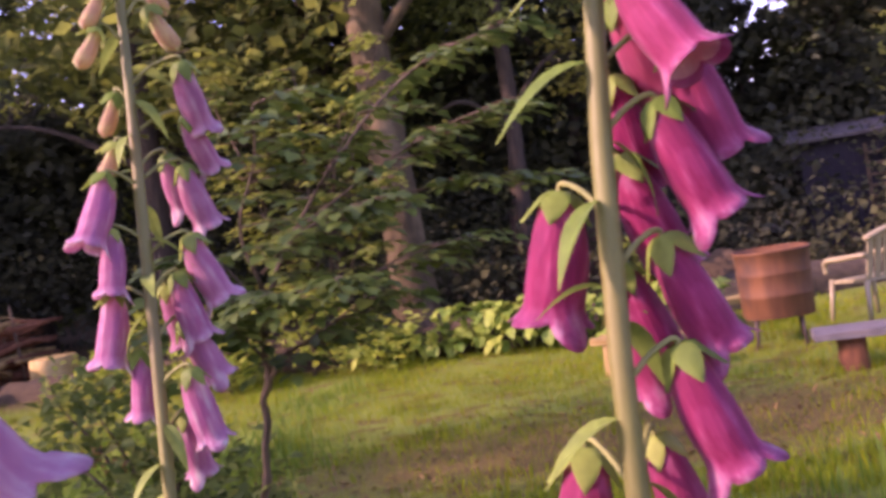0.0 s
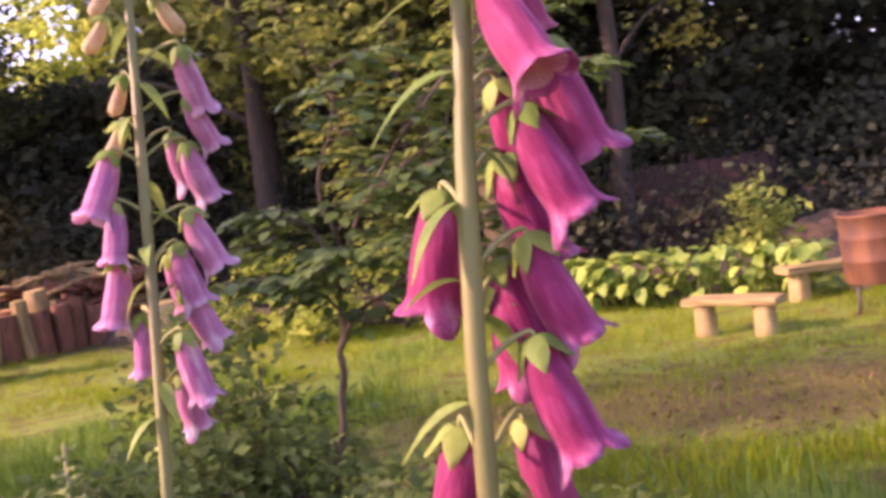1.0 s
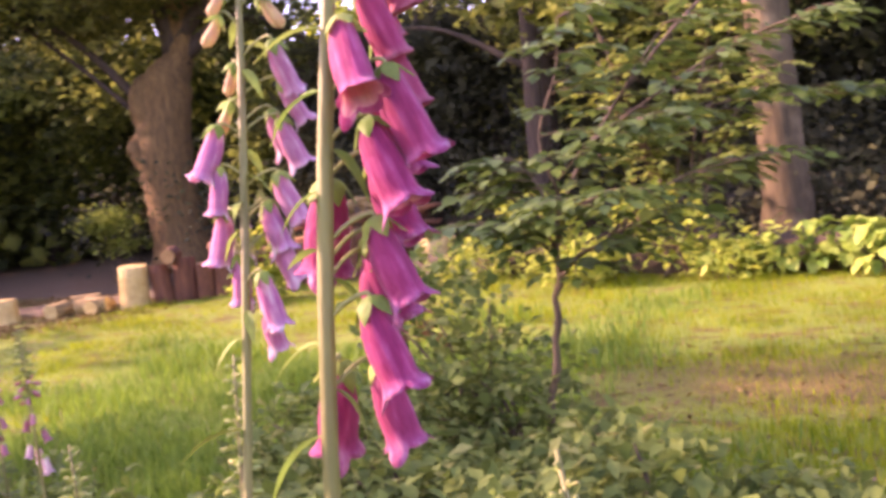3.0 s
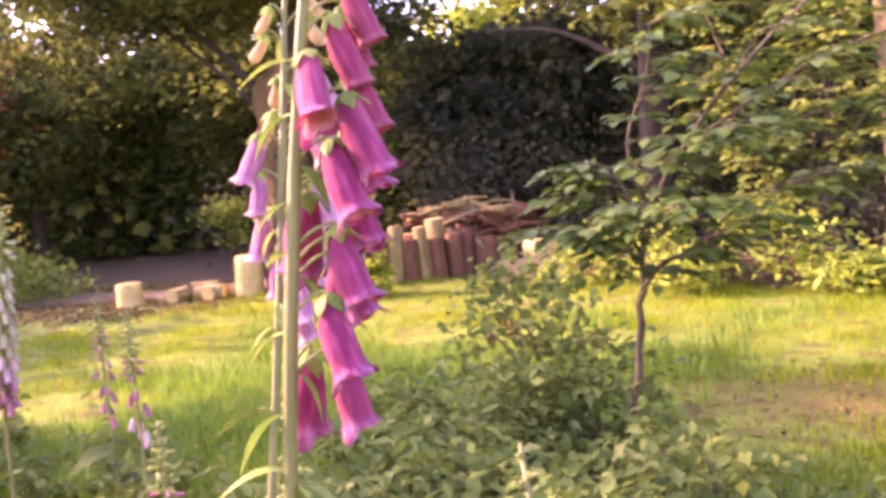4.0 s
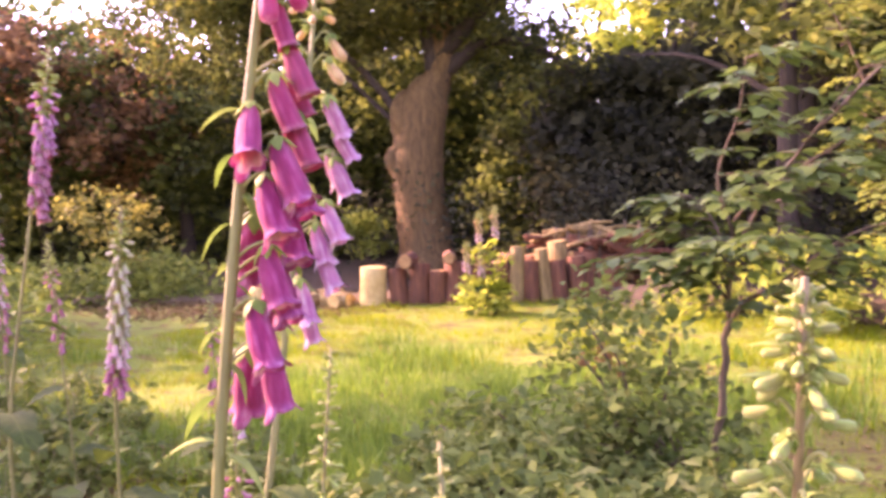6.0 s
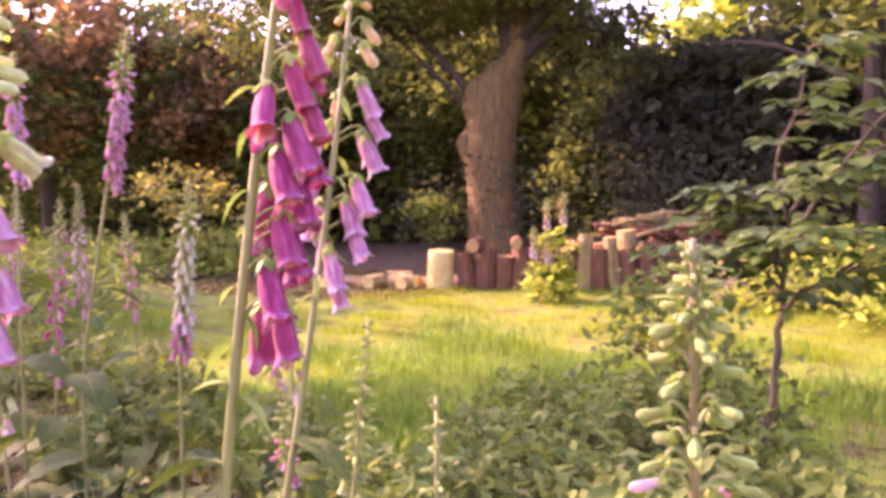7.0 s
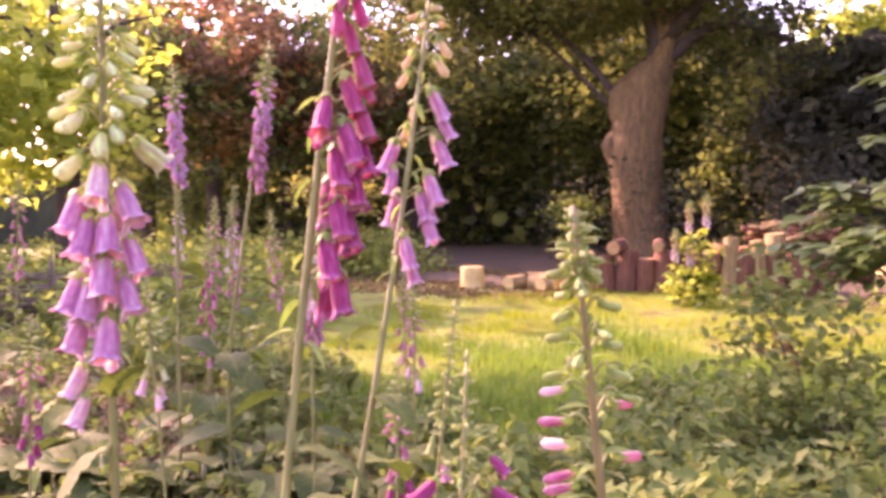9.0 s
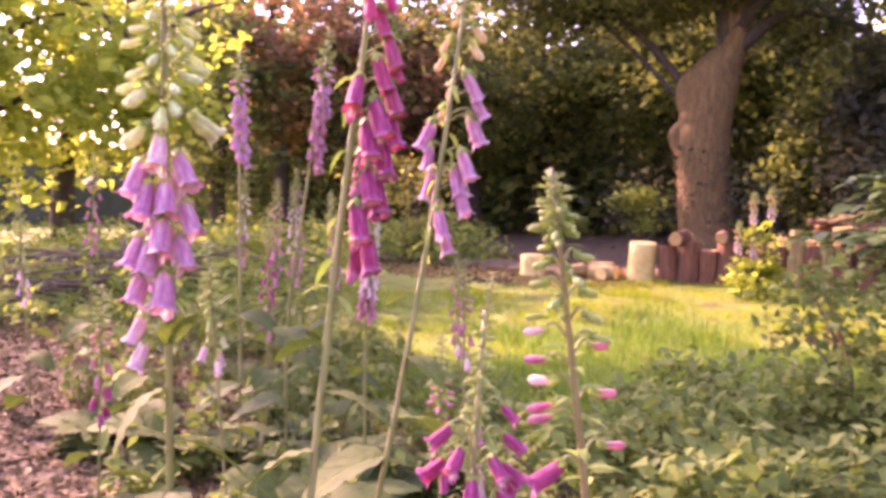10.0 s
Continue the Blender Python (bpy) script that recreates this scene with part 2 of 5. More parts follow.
def ground_material():
    """Thin grass over brown earth; leaf litter under the wood, bare soil in the flower bed."""
    m, nt, p, out = nodes_of("meadow_ground")
    fine = noise_tex(nt, 38.0, 6)
    mid = noise_tex(nt, 2.6, 5, (1, 1.8, 1))
    wide = noise_tex(nt, 0.7, 3)
    grass = ramp(nt, [(0.25, (0.07, 0.12, 0.008)), (0.7, (0.20, 0.28, 0.02))], fine).outputs[0]
    earth = ramp(nt, [(0.3, (0.05, 0.040, 0.004)), (0.7, (0.18, 0.13, 0.016))], fine).outputs[0]
    bare = ramp(nt, [(0.50, (0, 0, 0)), (0.60, (1, 1, 1))], mid).outputs[0]
    where = nt.nodes.new("ShaderNodeTexCoord")
    patch = nt.nodes.new("ShaderNodeMapping")
    patch.vector_type = "TEXTURE"
    patch.inputs["Location"].default_value, patch.inputs["Scale"].default_value = (0.5, 4.55, 0), (2.7, 0.85, 1)
    link(nt, where.outputs["Object"], patch.inputs[0])
    off = nt.nodes.new("ShaderNodeVectorMath")
    off.operation = "LENGTH"
    link(nt, patch.outputs[0], off.inputs[0])
    broken = nt.nodes.new("ShaderNodeMath")
    broken.operation = "MULTIPLY_ADD"
    broken.inputs[1].default_value = 1.6
    link(nt, mid, broken.inputs[0])
    link(nt, off.outputs["Value"], broken.inputs[2])
    worn = nt.nodes.new("ShaderNodeMapRange")
    worn.inputs["From Min"].default_value, worn.inputs["From Max"].default_value = 1.70, 1.25
    link(nt, broken.outputs[0], worn.inputs["Value"])
    c = mixed(nt, mixed(nt, grass, earth, bare), earth, worn.outputs[0])
    litter = ramp(nt, [(0.3, (0.032, 0.021, 0.008)), (0.7, (0.11, 0.074, 0.028))], fine).outputs[0]
    tc = nt.nodes.new("ShaderNodeTexCoord")
    sep = nt.nodes.new("ShaderNodeSeparateXYZ")
    link(nt, tc.outputs["Object"], sep.inputs[0])
    edge = nt.nodes.new("ShaderNodeMath")
    edge.operation = "MULTIPLY_ADD"
    edge.inputs[1].default_value = 1.2
    link(nt, wide, edge.inputs[0])
    link(nt, sep.outputs[1], edge.inputs[2])
    bed = nt.nodes.new("ShaderNodeMapping")
    bed.vector_type = "TEXTURE"
    bed.inputs["Location"].default_value, bed.inputs["Scale"].default_value = (-3.6, -0.6, 0), (5.4, 2.0, 1)
    link(nt, tc.outputs["Object"], bed.inputs[0])
    size = nt.nodes.new("ShaderNodeVectorMath")
    size.operation = "LENGTH"
    link(nt, bed.outputs[0], size.inputs[0])
    ragged = nt.nodes.new("ShaderNodeMath")
    ragged.operation = "MULTIPLY_ADD"
    ragged.inputs[1].default_value = 0.5
    link(nt, mid, ragged.inputs[0])
    link(nt, size.outputs["Value"], ragged.inputs[2])
    for source, start, end in ((edge.outputs[0], 9.4, 10.2), (ragged.outputs[0], 1.32, 1.12)):
        r = nt.nodes.new("ShaderNodeMapRange")
        r.inputs["From Min"].default_value, r.inputs["From Max"].default_value = start, end
        link(nt, source, r.inputs["Value"])
        c = mixed(nt, c, litter, r.outputs[0])
    link(nt, c, p.inputs["Base Color"])
    p.inputs["Roughness"].default_value = 0.95
    bumped(nt, p, fine, 0.8, 0.03)
    return m


M_GROUND = ground_material()


# ---- mesh helpers
def mesh(name, verts, faces, smooth=True):
    me = bpy.data.meshes.new(name)
    me.from_pydata([tuple(v) for v in verts], [], [tuple(f) for f in faces])
    if smooth:
        me.polygons.foreach_set("use_smooth", [True] * len(me.polygons))
    me.update()
    return me


def part(name, me, material, parent, label="", m=None):
    """Links a mesh (or bmesh) as one object under a thing or a part."""
    if isinstance(me, bmesh.types.BMesh):
        data = bpy.data.meshes.new(name)
        me.to_mesh(data)
        me.free()
        me = data
    if material is not None and not me.materials:
        me.materials.append(material)
    ob = new(name, me)
    if parent is not None:
        ob.parent = parent
    if m is not None:
        ob.matrix_basis = m
    if label:
        ob["label"] = label
    return ob


def thing(name, label, category, at=(0, 0, 0), group="", kind=""):
    ob = new(name)
    ob.location = at
    ob.empty_display_size = 0.1
    return tagged(ob, label, category, group, kind)


def tube(points, radii, n=8, cap=True, wobble=0.0, seed=0):
    """A swept tube: vertices and faces."""
    rng = np.random.default_rng(seed)
    pts = [Vector(p) for p in points]
    verts, faces = [], []
    side = Vector((1, 0, 0))
    for i, p in enumerate(pts):
        d = (pts[min(i + 1, len(pts) - 1)] - pts[max(i - 1, 0)]).normalized()
        if abs(d.dot(side)) > 0.95:
            side = Vector((0, 1, 0))
        side = (side - d * side.dot(d)).normalized()
        up = d.cross(side)
        for k in range(n):
            a = 2 * math.pi * k / n
            r = radii[i] * (1 + wobble * rng.uniform(-1, 1))
            verts.append(p + side * (math.cos(a) * r) + up * (math.sin(a) * r))
    for i in range(len(pts) - 1):
        for k in range(n):
            faces.append((i * n + k, i * n + (k + 1) % n, (i + 1) * n + (k + 1) % n, (i + 1) * n + k))
    if cap:
        faces.append(tuple(range(n))[::-1])
        faces.append(tuple((len(pts) - 1) * n + k for k in range(n)))
    return verts, faces


def joined(pieces):
    verts, faces = [], []
    for v, f in pieces:
        o = len(verts)
        verts += list(v)
        faces += [tuple(i + o for i in q) for q in f]
    return verts, faces


def curve_points(points, steps):
    """Catmull-Rom through the given points."""
    p = [Vector(q) for q in points]
    p = [p[0] * 2 - p[1]] + p + [p[-1] * 2 - p[-2]]
    out = []
    for i in range(1, len(p) - 2):
        for s in range(steps):
            t = s / steps
            a, b, c, d = p[i - 1], p[i], p[i + 1], p[i + 2]
            out.append(0.5 * ((2 * b) + (c - a) * t + (2 * a - 5 * b + 4 * c - d) * t * t + (3 * b - a - 3 * c + d) * t ** 3))
    out.append(p[-2])
    return out


def leaf_mesh(name, width=0.4, n=7, droop=0.25, cup=0.12, wave=0.0, tip=1.0):
    """One leaf of unit length along +X with a fold, a droop and a waved edge."""
    verts, faces = [], []
    for i in range(n + 1):
        s = i / n
        w = width * 0.5 * (math.sin(math.pi * min(1.0, s ** 0.8) * 0.98 + 0.03) ** tip)
        z = -droop * s * s
        wv = wave * math.sin(i * 2.3)
        for k, y in enumerate((-1, -0.5, 0, 0.5, 1)):
            verts.append((s - 0.02 * abs(y), y * w, z + cup * w * abs(y) * 2 + (wv * w if abs(y) == 1 else 0)))
    for i in range(n):
        for k in range(4):
            a = i * 5 + k
            faces.append((a, a + 5, a + 6, a + 1))
    return mesh(name, verts, faces)


def leaf_cloud(name, centres, sizes, rng, flat=0.5, aspect=0.5, hang=0.2):
    """Many small folded leaves as one mesh: centres (n,3), sizes (n,)."""
    c = np.asarray(centres, float)
    n = len(c)
    s = np.asarray(sizes, float)[:, None]
    az = rng.uniform(0, 2 * np.pi, n)
    el = rng.normal(-hang, 0.45, n)
    u = np.stack([np.cos(az) * np.cos(el), np.sin(az) * np.cos(el), np.sin(el)], 1)
    nrm = rng.normal(0, 1, (n, 3)) * (1 - flat) + np.array([0, 0, 1.0]) * flat * 1.6
    v = np.cross(nrm, u)
    v /= np.linalg.norm(v, axis=1, keepdims=True) + 1e-9
    w = np.cross(u, v)
    asp = aspect * rng.uniform(0.75, 1.2, (n, 1))
    a = c - u * s * 0.5
    b = c + u * s * 0.5 - w * s * 0.12
    l = c + v * s * asp * 0.5 + w * s * 0.07 - u * s * 0.05
    r = c - v * s * asp * 0.5 + w * s * 0.07 - u * s * 0.05
    verts = np.stack([a, l, b, r], 1).reshape(-1, 3)
    i = np.arange(n)[:, None] * 4
    tri = np.concatenate([i + np.array([[0, 2, 1]]), i + np.array([[0, 3, 2]])], 1).reshape(-1, 3)
    me = bpy.data.meshes.new(name)
    me.vertices.add(len(verts))
    me.vertices.foreach_set("co", verts.ravel())
    me.loops.add(tri.size)
    me.loops.foreach_set("vertex_index", tri.ravel().astype(np.int32))
    me.polygons.add(len(tri))
    me.polygons.foreach_set("loop_start", np.arange(0, tri.size, 3, dtype=np.int32))
    me.polygons.foreach_set("loop_total", np.full(len(tri), 3, dtype=np.int32))
    me.update(calc_edges=True)
    return me


def clumps(rng, boxes, count, spread, per):
    """Centres of leaves gathered in uneven clumps inside ellipsoids (x, y, z, rx, ry, rz)."""
    out = []
    total = sum(b[3] * b[4] * b[5] for b in boxes)
    for x, y, z, rx, ry, rz in boxes:
        k = max(1, int(count * rx * ry * rz / total))
        d = rng.normal(0, 1, (k, 3))
        d /= np.linalg.norm(d, axis=1, keepdims=True)
        d *= rng.uniform(0.35, 1.0, (k, 1)) ** 0.5
        cc = d * [rx, ry, rz] + [x, y, z]
        leaves = cc[:, None] + rng.normal(0, 1, (k, per, 3)) * np.array([spread, spread, spread * 0.55])
        out.append(leaves.reshape(-1, 3))
    return np.concatenate(out)


def blades(name, xy, heights, rng, lean=0.35, width=0.06):
    """Grass: each blade a narrow bent triangle strip, all in one mesh."""
    n = len(xy)
    az = rng.uniform(0, 2 * np.pi, n)
    h = np.asarray(heights)[:, None]
    d = np.stack([np.cos(az), np.sin(az), 0 * az], 1)
    side = np.stack([-np.sin(az), np.cos(az), 0 * az], 1)
    base = np.column_stack([xy, [ground_z(x, y) - 0.01 for x, y in xy]])
    up = np.array([0, 0, 1.0])
    ln = rng.uniform(0.1, 1.0, (n, 1)) * lean
    w = width * h * rng.uniform(0.6, 1.3, (n, 1))
    mid = base + up * h * 0.6 + d * h * ln * 0.3
    tip = base + up * h * (1 - 0.3 * ln) + d * h * ln
    verts = np.stack([base - side * w, base + side * w, mid + side * w * 0.7, mid - side * w * 0.7, tip], 1).reshape(-1, 3)
    i = np.arange(n)[:, None] * 5
    tri = np.concatenate([i + np.array([[0, 1, 2]]), i + np.array([[0, 2, 3]]), i + np.array([[3, 2, 4]])], 1).reshape(-1, 3)
    me = bpy.data.meshes.new(name)
    me.vertices.add(len(verts))
    me.vertices.foreach_set("co", verts.ravel())
    me.loops.add(tri.size)
    me.loops.foreach_set("vertex_index", tri.ravel().astype(np.int32))
    me.polygons.add(len(tri))
    me.polygons.foreach_set("loop_start", np.arange(0, tri.size, 3, dtype=np.int32))
    me.polygons.foreach_set("loop_total", np.full(len(tri), 3, dtype=np.int32))
    me.update(calc_edges=True)
    return me


def ground_z(x, y):
    r = math.hypot(x, y)
    soft = 1.0 / (1.0 + (r / 60.0) ** 2)
    return soft * (0.05 * noise.noise((x * 0.5, y * 0.5, 0.3)) + 0.02 * noise.noise((x * 1.7, y * 1.7, 2.0)))


# ---- the ground: one sheet, fine near the flower bed and coarse towards the horizon
def build_ground():
    rings = [0.0] + [0.35 * 1.085 ** k for k in range(100)]
    n = 96
    verts, faces = [(0, 3, ground_z(0, 3))], []
    for r in rings[1:]:
        for k in range(n):
            a = 2 * math.pi * k / n
            x, y = r * math.cos(a), 3 + r * math.sin(a)
            verts.append((x, y, ground_z(x, y)))
    for k in range(n):
        faces.append((0, 1 + k, 1 + (k + 1) % n))
    for i in range(len(rings) - 2):
        for k in range(n):
            a, b = 1 + i * n + k, 1 + i * n + (k + 1) % n
            faces.append((a, a + n, b + n, b))
    g = part("ground", mesh("ground", verts, faces), M_GROUND, None)
    tagged(g, "rough meadow ground of thin grass and bare brown earth", "ground", kind="structure")


build_ground()


# ---- trees
def limb(points, radii, steps=4, n=10, wobble=0.06, seed=0):
    pts = curve_points(points, steps)
    k = np.linspace(0, len(radii) - 1, len(pts))
    rad = np.interp(k, range(len(radii)), radii)
    return tube(pts, rad, n, True, wobble, seed)


def tree(name, label, at, trunk, radii, limbs, crown, leaf, count, per, spread, size, bark, seed, n=12, aspect=0.6, category="tree", group=""):
    """A tree: trunk and limbs in coordinates from its base; crown: ellipsoids filled with leaf clumps."""
    rng = np.random.default_rng(seed)
    t = thing(name, label, category, at, group)
    part("trunk", mesh("trunk", *limb(trunk, radii, 5, n, 0.07, seed)), bark, t)
    for k, (pts, rad) in enumerate(limbs):
        part("limb", mesh("limb", *limb(pts, rad, 4, 8, 0.06, seed + k)), bark, t)
    if count:
        c = clumps(rng, crown, count, spread, per)
        part("crown", leaf_cloud("crown", c, rng.uniform(0.6, 1.3, len(c)) * size, rng, 0.45, aspect), leaf, t)
    return t


# the old oak beside the log stockade
def build_oak():
    t = thing("oak_tree", "old oak with a thick knobbly trunk and a torn limb stub", "tree", (-13.05, 12.7, 0))
    part("trunk", mesh("trunk", *limb([(0.1, -0.1, -0.1), (0, 0, 0.5), (-0.06, -0.04, 1.4), (-0.08, -0.08, 2.3), (0.0, 0.0, 3.2), (0.1, 0.1, 3.75), (0.26, 0.32, 4.25), (0.32, 0.4, 5.2), (0.36, 0.45, 7.6)],
                                      [0.76, 0.60, 0.53, 0.55, 0.53, 0.49, 0.28, 0.25, 0.2], 6, 20, 0.045, 3)), M_BARK, t)
    part("knob", mesh("knob", *limb([(-0.20, -0.24, 1.9), (-0.32, -0.37, 2.3), (-0.40, -0.46, 2.52), (-0.28, -0.33, 2.85)], [0.20, 0.25, 0.2, 0.08], 5, 14, 0.06, 4)), M_BARK, t)
    part("broken_stub", mesh("broken_stub", *limb([(-0.08, -0.1, 2.8), (-0.22, -0.28, 3.35), (-0.20, -0.22, 3.72), (0.08, 0.1, 4.02)], [0.40, 0.33, 0.22, 0.07], 5, 14, 0.08, 5)), M_BARK, t, "pale torn limb stub")
    for k, (pts, rad) in enumerate([
            ([(-0.2, -0.2, 3.2), (-0.8, -0.8, 4.3), (-1.6, -1.5, 5.2), (-3.2, -2.6, 6.0)], [0.11, 0.08, 0.05, 0.02]),
            ([(0.3, 0.3, 4.2), (1.0, 1.1, 4.9), (1.7, 1.9, 4.7), (2.3, 2.4, 4.1)], [0.19, 0.13, 0.08, 0.03]),
            ([(0.3, 0.3, 4.0), (0.0, 0.2, 5.6), (-0.6, -0.1, 7.4)], [0.26, 0.18, 0.1]),
            ([(-0.25, -0.25, 3.0), (-1.0, -1.1, 4.2), (-1.9, -2.1, 5.4), (-2.8, -3.0, 6.2)], [0.06, 0.045, 0.03, 0.015]),
            ([(0.3, 0.3, 4.6), (1.6, 1.2, 6.0), (3.4, 2.4, 7.0)], [0.2, 0.13, 0.06])]):
        part("limb", mesh("limb", *limb(pts, rad, 5, 9, 0.08, 20 + k)), M_BARK_DARK, t)
    rng = np.random.default_rng(31)
    c = clumps(rng, [(-1.5, -1.0, 7.2, 4.5, 4.5, 2.4), (1.4, 1.6, 5.8, 1.7, 1.7, 1.5), (-3.4, -3.0, 5.4, 2.4, 2.2, 1.1), (1.9, 2.0, 4.5, 1.0, 1.0, 0.9), (1.4, 1.6, 5.0, 1.0, 1.0, 0.6), (0.2, -0.8, 6.6, 2.6, 2.6, 1.5), (-0.5, -1.5, 5.4, 1.8, 1.8, 0.7)], 1150, 0.3, 40)
    part("crown", leaf_cloud("crown", c, rng.uniform(0.11, 0.20, len(c)), rng, 0.45, 0.6), M_OAKSHADE, t)


build_oak()

tree("beech_tree", "straight grey-brown trunk behind the hosta border", (-1.38, 11.3, 0),
     [(0.0, 0, -0.1), (0, 0, 0.6), (-0.03, 0, 2.0), (-0.08, 0, 4.0), (-0.1, 0.1, 7.5)], [0.36, 0.29, 0.27, 0.25, 0.18],
     [([(-0.05, 0, 3.8), (-0.7, -0.3, 4.9), (-1.4, -0.6, 5.8)], [0.07, 0.05, 0.02]), ([(-0.05, 0, 3.6), (0.9, -0.3, 4.6), (1.8, -0.8, 5.2)], [0.09, 0.06, 0.02])],
     [(0, 0.5, 6.5, 3.2, 3.0, 2.2)], M_WOODS, 260, 24, 0.3, 0.16, M_BEECH, 41)
young = tree("young_tree", "slender dark trunk in the shade of the wood", (0.2, 12.4, 0),
     [(0, 0, -0.1), (0.02, 0, 1.5), (0.08, 0, 3.2), (0.0, 0, 7.0)], [0.16, 0.13, 0.11, 0.07],
     [([(0.05, 0, 2.4), (-0.5, -0.4, 2.9), (-1.0, -0.6, 2.8)], [0.04, 0.03, 0.01]), ([(0.06, 0, 2.7), (0.6, -0.1, 3.3), (1.2, 0.1, 3.6)], [0.04, 0.03, 0.01])],
     [(0.2, 0, 5.6, 1.9, 1.9, 2.0), (-0.1, -0.4, 1.75, 0.35, 0.3, 0.5)], M_WOODS, 130, 22, 0.25, 0.14, M_BARK_DARK, 42)
# Part of the crown in yellow leaves, sunlight given by their colour.
rng = np.random.default_rng(43)
c = clumps(rng, [(1.05, 0.1, 3.35, 0.4, 0.4, 0.6), (1.5, 0.2, 3.9, 0.5, 0.4, 0.35)], 22, 0.16, 20)
part("leafy_spray", leaf_cloud("leafy_spray", c, rng.uniform(0.09, 0.16, len(c)), rng, 0.5, 0.6), M_GOLD, young, "spray of leaves coloured yellow to look sunlit")["kind"] = "stuff"


def forest_tree(x, y, h, r, leaf, seed, low=0.3, count=200, size=0.21, wide=0.33):
    """A tree of the surrounding wood."""
    rng = np.random.default_rng(seed)
    bend = rng.uniform(-0.3, 0.3, 4)
    w = h * wide
    return tree("woodland_tree", {"woodland_leaf": "tall dark-green woodland tree in deep shade", "lime_leaf": "sunlit yellow-green tree at the edge of the wood",
                                  "copper_leaf": "copper-leaved beech with reddish brown foliage", "shade_dark_leaf": "dense tree with boughs to the ground, leaves darkened for woodland shade",
                                  "oak_leaf": "tall dull-green woodland tree"}[leaf.name], (x, y, 0),
                [(0, 0, -0.1), (bend[0] * 0.3, 0, h * 0.2), (bend[0], bend[1], h * 0.5), (bend[2], bend[3], h * 0.9)], [r * 1.2, r, r * 0.8, r * 0.25],
                [([(bend[0] * 0.6, bend[1] * 0.5, h * f), (bend[0] * 0.6 + w * 0.5 * math.cos(a), w * 0.5 * math.sin(a), h * (f + 0.1)), (w * 0.95 * math.cos(a), w * 0.95 * math.sin(a), h * (f + 0.13))],
                  [r * 0.4, r * 0.25, r * 0.08]) for f, a in zip(rng.uniform(0.3, 0.7, 4), rng.uniform(0, 6.28, 4))],
                [(0, 0, h * (low + 1) / 2, w, w, h * (1 - low) / 2), (0.4 * w, -0.3 * w, h * 0.55, w * 0.8, w * 0.8, h * 0.2)],
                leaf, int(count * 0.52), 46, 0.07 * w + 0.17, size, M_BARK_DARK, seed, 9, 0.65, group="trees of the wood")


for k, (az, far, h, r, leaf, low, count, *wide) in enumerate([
        (-26, 19, 9, 0.2, M_SHADELEAF, 0.05, 300), (-18.6, 18, 9, 0.18, M_SHADELEAF, 0.03, 210, 0.13), (-14, 19, 4.6, 0.15, M_SHADELEAF, 0.03, 200), (-9.3, 20, 9, 0.2, M_SHADELEAF, 0.05, 230, 0.16), (-3, 17, 8, 0.15, M_SHADELEAF, 0.1, 260),
        (2, 19, 9, 0.2, M_SHADELEAF, 0.03, 320), (9, 18, 9, 0.16, M_SHADELEAF, 0.1, 260), (13, 15, 8, 0.14, M_WOODS, 0.35, 150), (17, 20, 9, 0.2, M_SHADELEAF, 0.05, 300),
        (22.5, 18, 9, 0.2, M_OAKLEAF, 0.45, 150), (25.5, 24, 9.5, 0.25, M_OAKLEAF, 0.2, 220, 0.25), (30, 20, 5.4, 0.2, M_SHADELEAF, 0.03, 240), (31.4, 26, 9.6, 0.3, M_LIME, 0.34, 190, 0.19),
        (34.5, 20, 4.6, 0.2, M_SHADELEAF, 0.03, 260), (38.6, 22, 4.8, 0.2, M_WOODS, 0.03, 240), (42.3, 25, 9, 0.25, M_WOODS, 0.1, 200, 0.2), (45, 26, 9, 0.25, M_OAKLEAF, 0.15, 260),
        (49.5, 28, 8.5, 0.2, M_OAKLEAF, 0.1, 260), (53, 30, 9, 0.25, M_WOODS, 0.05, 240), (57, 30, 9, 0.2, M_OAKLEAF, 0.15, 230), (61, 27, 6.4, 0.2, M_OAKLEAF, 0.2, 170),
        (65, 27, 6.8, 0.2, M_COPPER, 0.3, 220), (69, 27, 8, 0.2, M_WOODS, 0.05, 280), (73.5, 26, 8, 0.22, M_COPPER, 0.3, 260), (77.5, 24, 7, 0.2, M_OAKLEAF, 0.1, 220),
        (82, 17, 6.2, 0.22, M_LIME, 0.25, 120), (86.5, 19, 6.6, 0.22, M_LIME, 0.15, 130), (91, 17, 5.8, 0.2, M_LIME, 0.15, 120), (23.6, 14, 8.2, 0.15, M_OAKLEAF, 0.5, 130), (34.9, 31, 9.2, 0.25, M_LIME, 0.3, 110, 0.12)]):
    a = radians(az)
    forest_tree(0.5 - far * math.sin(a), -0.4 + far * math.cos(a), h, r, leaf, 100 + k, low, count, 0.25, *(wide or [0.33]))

# deep wood behind, where no single leaf can be told
rng = np.random.default_rng(7)
pts = []
for k in range(1000):
    a, far = radians(rng.uniform(-40, 81)), rng.uniform(27, 36)
    tall = 4.0 if 33.4 < math.degrees(a) < 36.0 or -17 < math.degrees(a) < -13 else 8.5
    pts.append((0.5 - far * math.sin(a), -0.4 + far * math.cos(a), rng.uniform(0, tall) * rng.uniform(0.45, 1)))
for k in range(500):
    a, far = radians(rng.uniform(112, 320)), rng.uniform(22, 32)
    pts.append((0.5 - far * math.sin(a), -0.4 + far * math.cos(a), rng.uniform(0, 5)))
pts = np.array(pts)[:, None] + rng.normal(0, 0.6, (1500, 34, 3))
pts = pts.reshape(-1, 3)
pts[:, 2] = np.abs(pts[:, 2])
